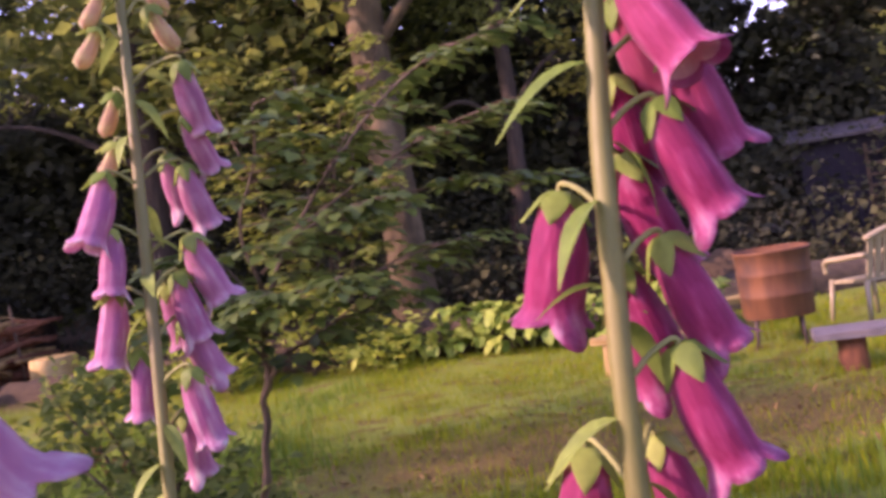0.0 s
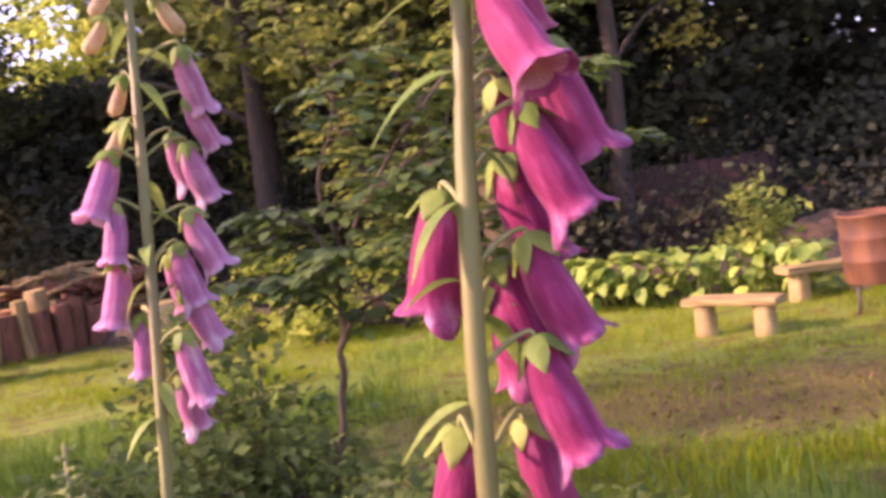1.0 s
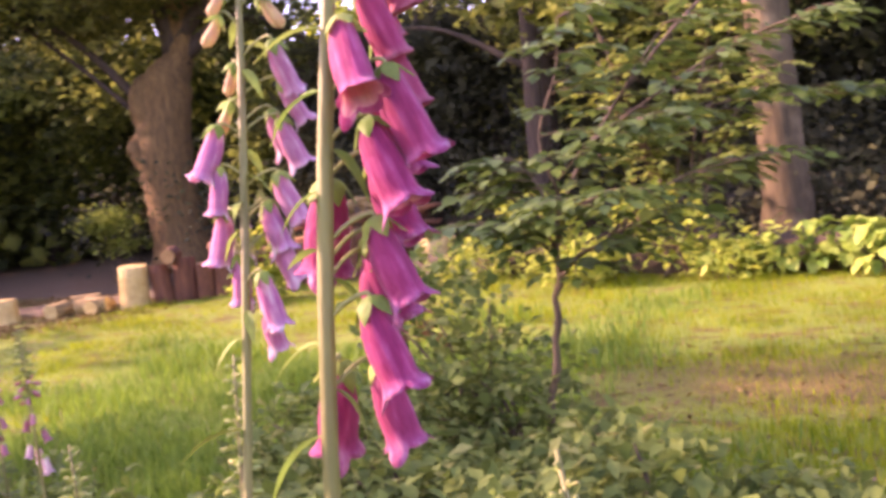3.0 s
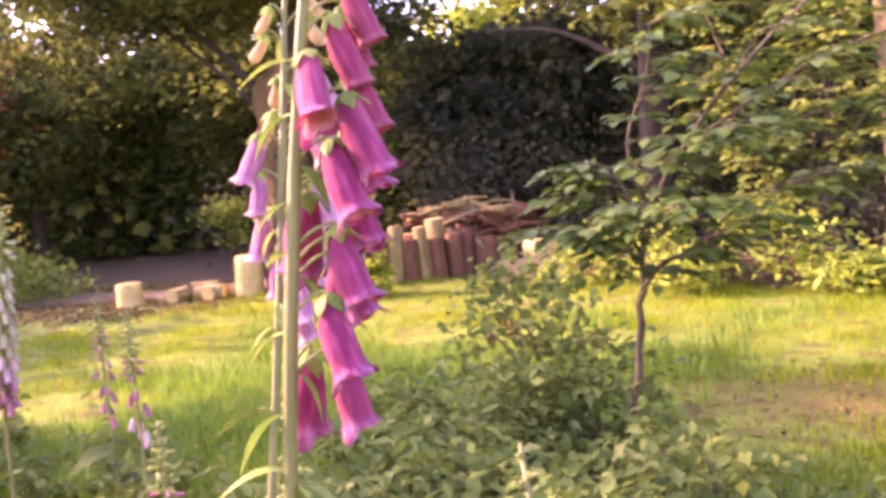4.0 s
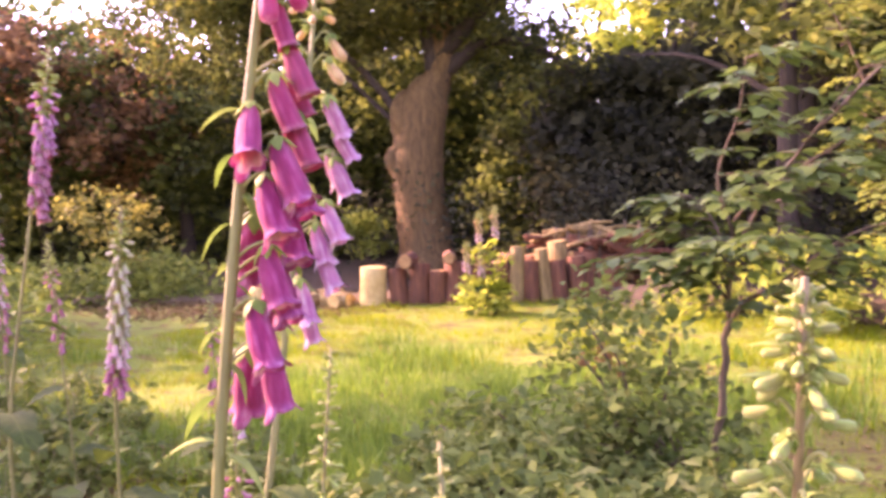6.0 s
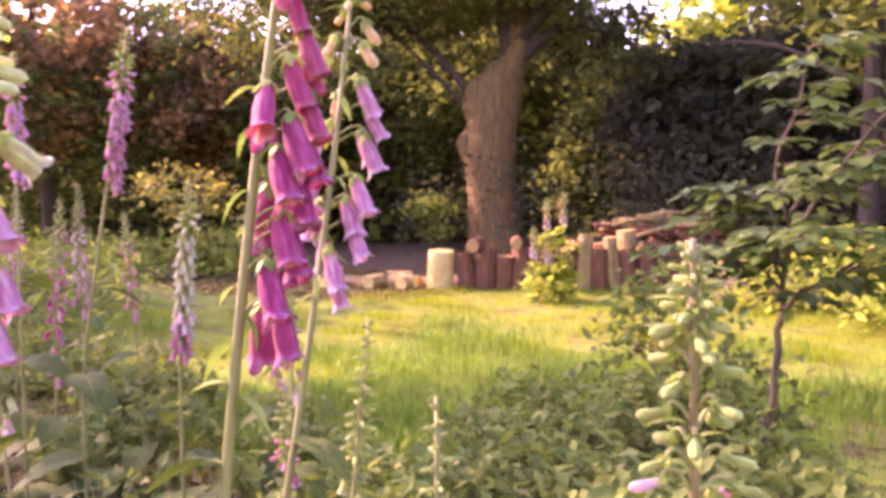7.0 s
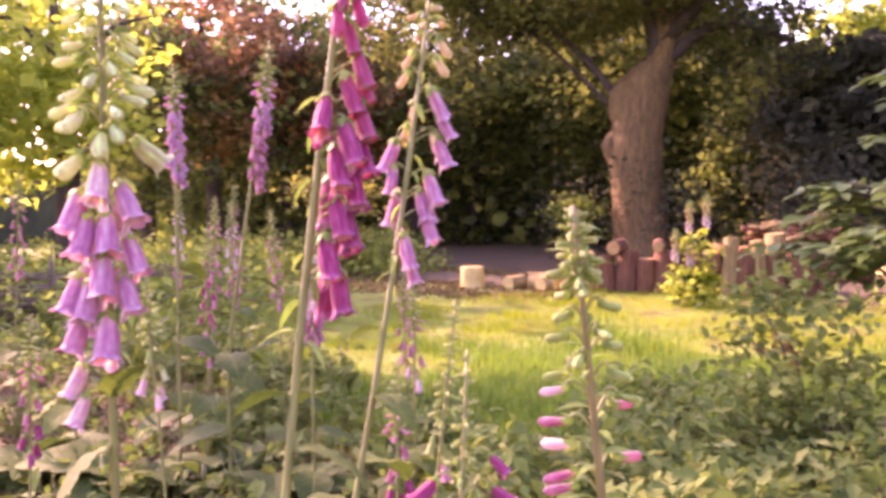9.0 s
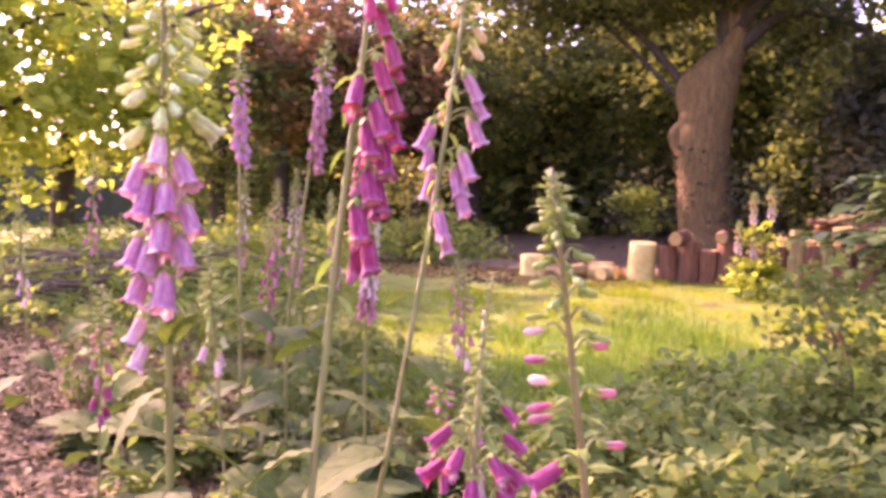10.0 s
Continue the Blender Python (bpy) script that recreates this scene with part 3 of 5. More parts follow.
# two unseen trees added west of the bed, to shade bed and lawn
tree("shade_tree", "unseen thin-crowned tree added to dapple the flower bed with shade", (-13.0, -1.3, 0),
     [(0, 0, -0.1), (0.1, 0, 2.0), (0, 0.1, 4.6), (0.1, 0, 7.2)], [0.3, 0.24, 0.18, 0.06],
     [([(0, 0, 4.0), (0.4, 1.0, 5.6), (0.5, 2.0, 6.4)], [0.1, 0.07, 0.02]), ([(0, 0, 4.2), (0.4, -0.8, 5.8), (0.5, -1.6, 6.6)], [0.1, 0.07, 0.02])],
     [(0.1, 0.5, 6.5, 2.2, 2.2, 1.0)], M_OAKLEAF, 75, 24, 0.3, 0.2, M_BARK_DARK, 45)
tree("shade_tree", "unseen tall tree added to the west to shade the lawn", (-16.6, -1.9, 0),
     [(0, 0, -0.1), (0.1, 0, 3.0), (0, 0.1, 6.5), (0.1, 0, 10.6)], [0.36, 0.28, 0.2, 0.06],
     [([(0, 0, 6.6), (0.4, 1.0, 8.6), (0.5, 2.0, 9.6)], [0.1, 0.07, 0.02]), ([(0, 0, 7.0), (0.4, -0.8, 9.0), (0.5, -1.6, 10.0)], [0.1, 0.07, 0.02])],
     [(0.3, 0.4, 9.9, 2.4, 2.0, 1.1)], M_OAKLEAF, 48, 24, 0.32, 0.22, M_BARK_DARK, 46)
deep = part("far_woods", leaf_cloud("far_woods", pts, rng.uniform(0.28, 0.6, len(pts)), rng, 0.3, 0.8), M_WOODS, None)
tagged(deep, "dark mass of distant woodland foliage", "woods", kind="stuff")


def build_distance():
    """The far edge of the wood: a ragged sheet behind the last trees, dark to stand for shade."""
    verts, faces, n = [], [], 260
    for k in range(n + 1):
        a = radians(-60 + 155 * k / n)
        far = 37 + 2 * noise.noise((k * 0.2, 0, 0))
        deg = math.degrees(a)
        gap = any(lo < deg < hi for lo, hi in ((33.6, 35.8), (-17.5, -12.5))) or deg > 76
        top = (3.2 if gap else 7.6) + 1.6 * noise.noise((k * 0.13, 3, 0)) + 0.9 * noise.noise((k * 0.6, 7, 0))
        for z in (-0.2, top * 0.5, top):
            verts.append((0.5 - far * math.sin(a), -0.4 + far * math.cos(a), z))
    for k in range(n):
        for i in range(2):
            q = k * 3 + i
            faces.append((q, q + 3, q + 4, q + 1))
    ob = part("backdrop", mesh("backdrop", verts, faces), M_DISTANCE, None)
    tagged(ob, "dark sheet for the shade at the far edge of the wood", "backdrop", kind="structure")


# Dark colour imitates the shaded depth between far trunks.
M_DISTANCE = rough_material("distant_wood_shade", (0.02, 0.03, 0.018), (0.07, 0.09, 0.04), 1.2, (1, 1, 1), 1.0, 0.5, 0.2)
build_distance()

# undergrowth under the trees behind the border, shade put into its leaf colour
rng = np.random.default_rng(8)
pts = []
for k in range(560):
    a, far = radians(rng.uniform(-28, 52)), rng.uniform(11.8, 19.0)
    if 38 < math.degrees(a) < 54 and far < 17.5:
        continue
    if far < 15.5 and math.degrees(a) > 14:
        continue
    pts.append((0.5 - far * math.sin(a), -0.4 + far * math.cos(a), rng.uniform(0.1, 1.9 if far > 13.5 else 0.7)))
pts = (np.array(pts)[:, None] + rng.normal(0, 0.35, (len(pts), 60, 3))).reshape(-1, 3)
pts[:, 2] = np.abs(pts[:, 2])
west = []
for k in range(120):
    a, far = radians(rng.uniform(60, 77)), rng.uniform(15.5, 21.0)
    c = np.array([0.5 - far * math.sin(a), -0.4 + far * math.cos(a), rng.uniform(0.05, 0.55)])
    west.append(np.abs(c + rng.normal(0, 0.25, (40, 3)) * [1, 1, 0.6]) * np.sign(c))
west = np.concatenate(west)
rough = part("undergrowth", leaf_cloud("undergrowth", west, rng.uniform(0.08, 0.2, len(west)), rng, 0.4, 0.7), M_HAZEL, None)
tagged(rough, "rough green growth at the western edge of the wood", "undergrowth", kind="stuff")
under = part("undergrowth", leaf_cloud("undergrowth", pts, rng.uniform(0.07, 0.17, len(pts)), rng, 0.4, 0.7), M_SHADELEAF, None)
tagged(under, "undergrowth with leaves coloured dark for the shade of the wood", "undergrowth", kind="stuff")


# ---- leafy sprays: twigs that lie flat, with leaves on either side
def leaf_at(rows, aspect, rng):
    """Folded leaves given by base, direction, normal and length, as one mesh."""
    verts, faces = [], []
    for base, d, up, size in rows:
        d = d.normalized()
        side = up.cross(d).normalized()
        up = d.cross(side)
        w = size * aspect * rng.uniform(0.42, 0.58)
        o = len(verts)
        for along, across, lift in ((0, 0, 0), (0.28, 0.82, 0.06), (0.62, 0.86, 0.03), (1.0, 0, -0.12), (0.62, -0.86, 0.03), (0.28, -0.82, 0.06), (0.3, 0, 0), (0.65, 0, -0.03)):
            verts.append(base + d * (along * size) + side * (across * w) + up * (lift * size))
        faces += [(o, o + 6, o + 1), (o + 1, o + 6, o + 7, o + 2), (o + 2, o + 7, o + 3), (o, o + 5, o + 6), (o + 5, o + 4, o + 7, o + 6), (o + 4, o + 3, o + 7)]
    return mesh("foliage", verts, faces)


def sprays(starts, rng, length, leaf, gap):
    """From each start (place, heading) a twig that forks once, drooping at its end: twig tubes and leaf rows."""
    twigs, rows = [], []
    for p, az, lift in starts:
        for fork in (0, rng.choice((-38, 38))):
            a = radians(az + fork + rng.uniform(-8, 8))
            ln = length * rng.uniform(0.7, 1.15) * (1 if not fork else 0.7)
            d = Vector((math.cos(a), math.sin(a), lift))
            pts = curve_points([p, p + d * ln * 0.4 + Vector((0, 0, 0.03 * ln)), p + d * ln * 0.75 + Vector((0, 0, 0.01 * ln)), p + d * ln - Vector((0, 0, 0.12 * ln))], 4)
            twigs.append(tube(pts, list(np.linspace(0.012 * length, 0.004 * length, len(pts))), 5))
            n = max(3, int(ln / gap))
            for k in range(n):
                s = 0.15 + 0.85 * (k + 0.5) / n
                i = min(len(pts) - 2, int(s * (len(pts) - 1)))
                q = pts[i].lerp(pts[i + 1], s * (len(pts) - 1) - i)
                b = a + (1 if k % 2 else -1) * rng.uniform(0.6, 1.1)
                up = Vector((rng.normal(0, 0.28), rng.normal(0, 0.28), 1))
                rows.append((q, Vector((math.cos(b), math.sin(b), rng.uniform(-0.35, 0.1))), up, leaf * rng.uniform(0.65, 1.2) * (1.1 - 0.35 * s)))
            rows.append((pts[-1], d + Vector((0, 0, -0.35)), Vector((0, 0, 1)), leaf * 0.75))
    return twigs, rows


# ---- hazel bush and low border plants at the lawn's edge
def bush(name, label, at, stems, crown, leaf, count, per, spread, size, seed, category="shrub", aspect=0.6, flat=0.6, group=""):
    rng = np.random.default_rng(seed)
    t = thing(name, label, category, at, group)
    for k in range(stems):
        a = rng.uniform(0, 6.28)
        b = crown[k % len(crown)]
        top = Vector((b[0] + rng.uniform(-.6, .6) * b[3], b[1] + rng.uniform(-.6, .6) * b[4], b[2] + rng.uniform(-.2, .7) * b[5]))
        part("stem", mesh("stem", *limb([(0.05 * math.cos(a), 0.05 * math.sin(a), -0.05), top * 0.5 + Vector((0.05, 0.05, 0.1)), top], [0.012, 0.009, 0.003], 4, 6, 0.1, seed + k)), M_TWIG, t)
    c = clumps(rng, crown, count, spread, per)
    c = c[c[:, 2] > 0.02]
    part("foliage", leaf_cloud("foliage", c, rng.uniform(0.6, 1.25, len(c)) * size, rng, flat, aspect), leaf, t)
    return t


def build_hazel():
    t = thing("hazel_bush", "tall hazel bush with sprays of light green leaves", "shrub", (-2.1, 8.9, 0))
    rng = np.random.default_rng(51)
    starts = []
    for k, (dx, dy, h) in enumerate([(-0.75, 0.1, 2.3), (0.55, 0.0, 2.7), (0.9, -0.1, 1.9), (0.05, 0.25, 3.2), (1.05, 0.2, 3.4), (-0.3, -0.2, 1.6), (-1.2, 0.3, 3.6)]):
        line = curve_points([(0.1 * math.cos(k), 0.1 * math.sin(k), -0.05), (dx * 0.3, dy * 0.3, h * 0.4), (dx * 0.65, dy * 0.7, h * 0.75), (dx, dy, h)], 6)
        part("stem", mesh("stem", *tube(line, list(np.linspace(0.028, 0.007, len(line))), 7, True, 0.1, k)), M_TWIG, t)
        for p in line[6:]:
            for _ in range(2):
                starts.append((p, rng.uniform(0, 360), rng.uniform(-0.1, 0.2)))
    twigs, rows = sprays(starts, rng, 0.52, 0.125, 0.055)
    part("twig_frame", mesh("twig_frame", *joined(twigs)), M_TWIG, t)["kind"] = "stuff"
    part("foliage", leaf_at(rows, 0.8, rng), M_HAZEL, t)


build_hazel()
for k, (x, y, w, h) in enumerate([(-4.5, 8.8, 0.6, 0.4), (-3.6, 8.6, 0.55, 0.85), (-3.0, 8.2, 0.4, 0.4), (-2.2, 8.5, 0.6, 0.85), (-1.5, 8.2, 0.4, 0.34)]):
    bush("border_shrub", "low leafy shrub with sunlit yellow-green leaves in the border", (x, y, 0), 4,
         [(0, 0, h * 0.6, w, 0.45, h * 0.55)], M_BORDER, 34, 14, 0.12, 0.12, 60 + k, group="low shrubs of the border")

for name, label, at, r, z, leaf, seed in (("golden_shrub", "spreading shrub of yellow-olive leaves before the wood", (-14.3, 6.3, 0), 0.85, 1.55, M_GOLD, 71),
                                          ("green_shrub", "small sunlit green shrub beside the oak", (-13.3, 11.1, 0), 0.34, 1.15, M_BUSH, 72)):
    bush(name, label, at, 6, [(0, 0, z, r, r, r * 0.6), (0.3 * r, 0.4 * r, z * 0.6, r * 0.6, r * 0.6, r * 0.5)], leaf, 60, 14, 0.17, 0.13, seed)

hosta_leaf = leaf_mesh("hosta_leaf", 0.86, 8, 0.30, 0.16, 0.06, 0.62)


def hosta(x, y, seed):
    rng = np.random.default_rng(seed)
    t = thing("hosta", "broad-leaved hosta with glossy light green leaves in sun", "plant", (x, y, 0), "hostas along the border")
    for k in range(36):
        a, r = rng.uniform(0, 6.28), rng.uniform(0.02, 0.20)
        m = pose(r * math.cos(a), r * math.sin(a), rng.uniform(0.12, 0.50), rng.uniform(-25, 25), rng.uniform(-25, 50), math.degrees(a)) @ Matrix.Scale(rng.uniform(0.09, 0.17), 4)
        part("leaf", hosta_leaf, M_HOSTA, t, m=m)
    for a in rng.uniform(0, 6.28, 5):
        part("stalk", mesh("stalk", *tube([(0, 0, -0.03), (0.08 * math.cos(a), 0.08 * math.sin(a), 0.28)], [0.006, 0.004], 5)), M_SEPAL, t)


for k in range(13):
    hosta(-1.0 + 0.21 * k + 0.07 * math.sin(k * 7), 8.35 - 0.06 * k + 0.22 * math.sin(k * 3.1), 80 + k)

soil = part("border_bank", mesh("border_bank", *limb([(-6.5, 10.1, -0.1), (-4, 9.4, -0.02), (-1.5, 9.0, 0.0), (1.0, 8.7, 0.0), (4.5, 9.6, -0.05)], [0.3, 0.32, 0.34, 0.34, 0.3], 8, 10, 0.15, 5)), M_SOIL, None)
tagged(soil, "low bank of dark earth under the border plants", "ground", kind="structure")


# ---- logs
def log_mesh(name, length, r, seed, n=14):
    """A sawn log standing on its end: bark tube and a slightly domed cut face."""
    rng = np.random.default_rng(seed)
    shape = 1 + 0.07 * rng.normal(0, 1, n)
    verts, faces = [], []
    levels = [(-0.04, 1.05), (length * 0.3, 1.0), (length * 0.7, 0.98), (length - 0.008, 0.97), (length, 0.92)]
    for z, s in levels:
        for k in range(n):
            a = 2 * math.pi * k / n
            verts.append((r * s * shape[k] * math.cos(a), r * s * shape[k] * math.sin(a), z + (rng.uniform(-0.01, 0.01) if z > 0 and z < length * 0.9 else 0)))
    for i in range(len(levels) - 1):
        for k in range(n):
            faces.append((i * n + k, i * n + (k + 1) % n, (i + 1) * n + (k + 1) % n, (i + 1) * n + k))
    return mesh(name, verts, faces)


def cut_face(name, r, seed, n=14):
    rng = np.random.default_rng(seed)
    shape = 1 + 0.07 * rng.normal(0, 1, n)
    verts = [(0, 0, 0.002)]
    for q in (0.5, 0.93):
        for k in range(n):
            a = 2 * math.pi * k / n
            verts.append((r * q * shape[k] * math.cos(a), r * q * shape[k] * math.sin(a), 0.0015))
    faces = [(0, 1 + k, 1 + (k + 1) % n) for k in range(n)]
    faces += [(1 + k, 1 + n + k, 1 + n + (k + 1) % n, 1 + (k + 1) % n) for k in range(n)]
    return mesh(name, verts, faces)


def log(x, y, z, length, r, seed, bark=M_LOG, tilt=(0, 0, 0), name="log", label="upright sawn log with reddish bark and a pale cut top", group="logs of the stockade"):
    t = thing(name, label, "log", (x, y, z), group)
    t.rotation_euler = [radians(a) for a in tilt]
    part("bark", log_mesh("bark", length, r, seed), bark, t)
    part("cut_top", cut_face("cut_top", r, seed), M_CUT if bark is not M_LOG else M_LOGEND, t, "pale sawn end grain", Matrix.Translation((0, 0, length)))
    return t


# The three pale uprights have a sunlit log side as their bark colour.
for k, (x, y, length, r, bark) in enumerate([
        (-9.22, 7.90, 0.58, 0.20, M_CUT), (-8.92, 8.16, 0.54, 0.13, M_LOG), (-8.70, 8.34, 0.60, 0.15, M_LOG), (-8.44, 8.46, 0.50, 0.12, M_LOG), (-8.24, 8.62, 0.62, 0.16, M_LOG),
        (-7.96, 8.86, 0.52, 0.15, M_LOG), (-7.70, 8.98, 0.60, 0.14, M_LOG), (-7.48, 9.04, 0.80, 0.10, M_SPLIT_LIT), (-7.24, 9.40, 0.76, 0.09, M_SPLIT_LIT), (-7.3, 9.85, 0.84, 0.14, M_SPLIT_LIT), (-7.36, 9.22, 0.60, 0.12, M_LOG), (-7.14, 9.58, 0.58, 0.13, M_LOG), (-7.0, 9.82, 0.62, 0.12, M_LOG), (-7.05, 10.05, 0.66, 0.18, M_LOG), (-6.75, 10.2, 0.52, 0.17, M_LOG), (-7.5, 9.5, 0.66, 0.15, M_LOG), (-7.62, 9.25, 0.58, 0.16, M_LOG)]):
    log(x, y, 0, length, r, 200 + k, bark, (5 * math.sin(k * 5), 5 * math.cos(k * 3), 40 * k))
for k, (x, y, z, length, r, turn) in enumerate([(-8.78, 8.22, 0.66, 0.6, 0.10, 38), (-8.30, 8.56, 0.68, 0.7, 0.085, 45), (-7.92, 8.82, 0.62, 0.5, 0.07, 30), (-7.6, 9.0, 0.66, 0.4, 0.05, 60)]):
    # laid on the uprights, sawn ends towards the lawn
    log(x - 0.5 * math.sin(radians(turn)) * length, y + 0.5 * math.cos(radians(turn)) * length, z, length, r, 230 + k, M_LOG, (90, 0, turn), label="short log laid on the stockade, orange cut end showing")
log(-10.6, 6.92, 0, 0.34, 0.18, 240, M_CUT, name="stump", label="squat pale tree stump on the chip path", group="")
log(-6.12, 10.72, 0, 0.40, 0.29, 241, M_CUT, name="stump", label="wide sawn stump beside the brush heap", group="")
for k, (x, y, a) in enumerate([(-10.1, 7.5, 20), (-9.9, 7.75, 70), (-9.75, 7.45, 120), (-10.25, 7.75, 150), (-9.6, 7.75, 15)]):
    log(x, y, 0.11, 0.36, 0.11, 250 + k, M_SPLIT_LIT, (90, 0, a), label="short split log lying on the chip path", group="loose logs on the path")


def brush_heap(name, label, at, along, half, height, count, seed, fat=1.0):
    """Dry branches heaped along a line, with a few uprights that hold them."""
    rng = np.random.default_rng(seed)
    t = thing(name, label, "brush pile", at)
    d0 = Vector((math.cos(radians(along)), math.sin(radians(along)), 0))
    side = Vector((-d0.y, d0.x, 0))
    for k in range(count):
        u = rng.uniform(-1, 1)
        z = height * rng.uniform(0.12, 1.0) * (1 - 0.2 * abs(u))
        d = (d0 * rng.uniform(0.4, 1.0) + side * rng.uniform(-0.35, 0.35) + Vector((0, 0, rng.uniform(-0.22, 0.18)))) * rng.uniform(0.35, 0.7)
        c = d0 * u * half + side * rng.uniform(-0.22, 0.22) + Vector((0, 0, z))
        r = rng.uniform(0.012, 0.03) * fat
        # Branches near the top get the paler wood, as if the sun lit them.
        part("branch", mesh("branch", *limb([c - d, c + Vector((0, 0, rng.uniform(-0.05, 0.08))), c + d], [r, r * 0.85, r * 0.35], 3, 6, 0.1, k)), M_SPLIT_LIT if z > 0.78 * height or k % 5 == 0 else (M_LOG if fat > 1 else M_TWIG), t)
    for k in range(max(5, count // 6)):
        c = d0 * rng.uniform(-1, 1) * half + side * rng.uniform(-0.2, 0.2)
        part("stake", mesh("stake", *limb([c - Vector((0, 0, 0.03)), c + Vector((rng.uniform(-.06, .06), rng.uniform(-.06, .06), height * rng.uniform(0.8, 1.05)))], [0.024, 0.016], 3, 6, 0.1, k)), M_TWIG, t)


brush_heap("brush_heap", "heap of dry brown branches stacked behind the logs", (-7.3, 10.8, 0), 36, 0.78, 1.10, 110, 9, 2.2)
brush_heap("dead_hedge", "low hedge of dry branches along the bed", (-9.6, 1.4, 0), 82, 1.5, 0.75, 60, 10)
brush_heap("dead_hedge", "low hedge of dry branches at the edge of the wood", (-9.0, 0.0, 0), 100, 1.0, 0.6, 40, 11)


def build_path():
    """The track of trodden chips that bends round the log stockade."""
    line = curve_points([(-17.5, 6.2, 0), (-14.5, 7.6, 0), (-11.6, 8.6, 0), (-10.4, 10.2, 0), (-11.0, 14.0, 0)], 10)
    verts, faces, n = [], [], 7
    for i, p in enumerate(line):
        d = (line[min(i + 1, len(line) - 1)] - line[max(i - 1, 0)]).normalized()
        s = Vector((-d.y, d.x, 0))
        for k in range(n):
            w = (k / (n - 1) - 0.5) * 2
            q = p + s * (w * 0.95 - 0.5) * (1.0 + 0.3 * noise.noise((i * 0.4, w, 0)))
            verts.append((q.x, q.y, ground_z(q.x, q.y) + (0.03 if abs(w) < 0.9 else -0.01)))
    for i in range(len(line) - 1):
        for k in range(n - 1):
            a = i * n + k
            faces.append((a, a + 1, a + n + 1, a + n))
    ob = part("path", mesh("path", verts, faces), M_PATH, None)
    tagged(ob, "trodden path of pale wood chips along the wood", "path", kind="structure")


build_path()

# chip path beyond the lawn and chips in the bed
rng = np.random.default_rng(12)


def chips(name, label, box, count, size):
    r, a = np.sqrt(rng.uniform(0, 1, count)) * rng.uniform(0.8, 1.1, count), rng.uniform(0, 2 * np.pi, count)
    xy = np.column_stack([(box[0] + box[1]) / 2 + r * np.cos(a) * (box[1] - box[0]) / 2, (box[2] + box[3]) / 2 + r * np.sin(a) * (box[3] - box[2]) / 2])
    c = np.column_stack([xy, [ground_z(x, y) + 0.012 for x, y in xy]])
    ob = part(name, leaf_cloud(name, c, rng.uniform(0.5, 1.4, count) * size, rng, 0.85, 0.35, 0.0), M_CHIP, None)
    tagged(ob, label, "wood chips", kind="stuff")


chips("wood_chips", "brown wood chips and dead leaves over the bed", (-8.8, 0.9, -2.4, 2.0), 20000, 0.07)
chips("wood_chips", "pale wood chips on the path by the logs", (-16, -8.5, 5.2, 9.5), 9000, 0.09)
chips("wood_chips", "scattered dry leaves on the thin lawn", (-2.2, 3.4, 3.4, 5.7), 1300, 0.05)


# ---- garden furniture by the hostas
def build_drum():
    t = thing("fire_drum", "rusty steel drum brazier on thin iron legs", "brazier", (1.84, 6.40, 0))
    n, r = 32, 0.27
    verts, faces = [], []
    prof = [(r * 0.93, 0.25), (r * 0.95, 0.26), (r * 0.955, 0.40), (r * 0.985, 0.41), (r * 0.96, 0.425), (r * 0.975, 0.56), (r * 1.0, 0.572), (r * 0.98, 0.585), (r * 1.0, 0.72), (r * 1.035, 0.728), (r * 1.035, 0.745), (r * 0.99, 0.745), (r * 0.93, 0.28), (0.02, 0.27)]
    for rr, z in prof:
        for k in range(n):
            a = 2 * math.pi * k / n
            verts.append((rr * math.cos(a), rr * math.sin(a), z + 0.003 * math.sin(3 * a)))
    for i in range(len(prof) - 1):
        for k in range(n):
            faces.append((i * n + k, i * n + (k + 1) % n, (i + 1) * n + (k + 1) % n, (i + 1) * n + k))
    part("drum", mesh("drum", verts, faces), M_RUST, t)
    for a in (0.6, 2.2, 3.6, 5.2):
        part("leg", mesh("leg", *tube([(0.21 * math.cos(a), 0.21 * math.sin(a), 0.30), (0.24 * math.cos(a), 0.24 * math.sin(a), -0.02)], [0.014, 0.012], 8)), M_IRON, t)


build_drum()


def plank(sx, sy, sz, rough=0.004, seed=0):
    bm = bmesh.new()
    bmesh.ops.create_cube(bm, size=1.0)
    bmesh.ops.scale(bm, vec=(sx, sy, sz), verts=bm.verts)
    bmesh.ops.subdivide_edges(bm, edges=bm.edges[:], cuts=2, use_grid_fill=True)
    rng = np.random.default_rng(seed)
    for v in bm.verts:
        v.co += Vector(rng.uniform(-rough, rough, 3))
    bmesh.ops.bevel(bm, geom=[e for e in bm.edges if len(e.link_faces) == 2 and e.calc_face_angle() > 1.0], offset=min(sx, sy, sz) * 0.12, segments=2, affect="EDGES")
    return bm


def bench(name, label, a, b, top, depth, thick, leg_r, board, leg_bark, seed):
    """A plank on two log legs, from a to b."""
    a, b = Vector(a), Vector(b)
    mid, d = (a + b) / 2, b - a
    ang = math.degrees(math.atan2(d.y, d.x))
    t = thing(name, label, "bench", (mid.x, mid.y, 0))
    t.rotation_euler = (0, 0, radians(ang))
    part("seat", plank(d.length, depth, thick, 0.006, seed), board, t, m=pose(0, 0, top - thick / 2))
    for s in (-0.32, 0.32):
        part("leg", log_mesh("leg", top - thick, leg_r, seed + int(s * 10)), leg_bark, t, m=pose(s * d.length, 0, 0))


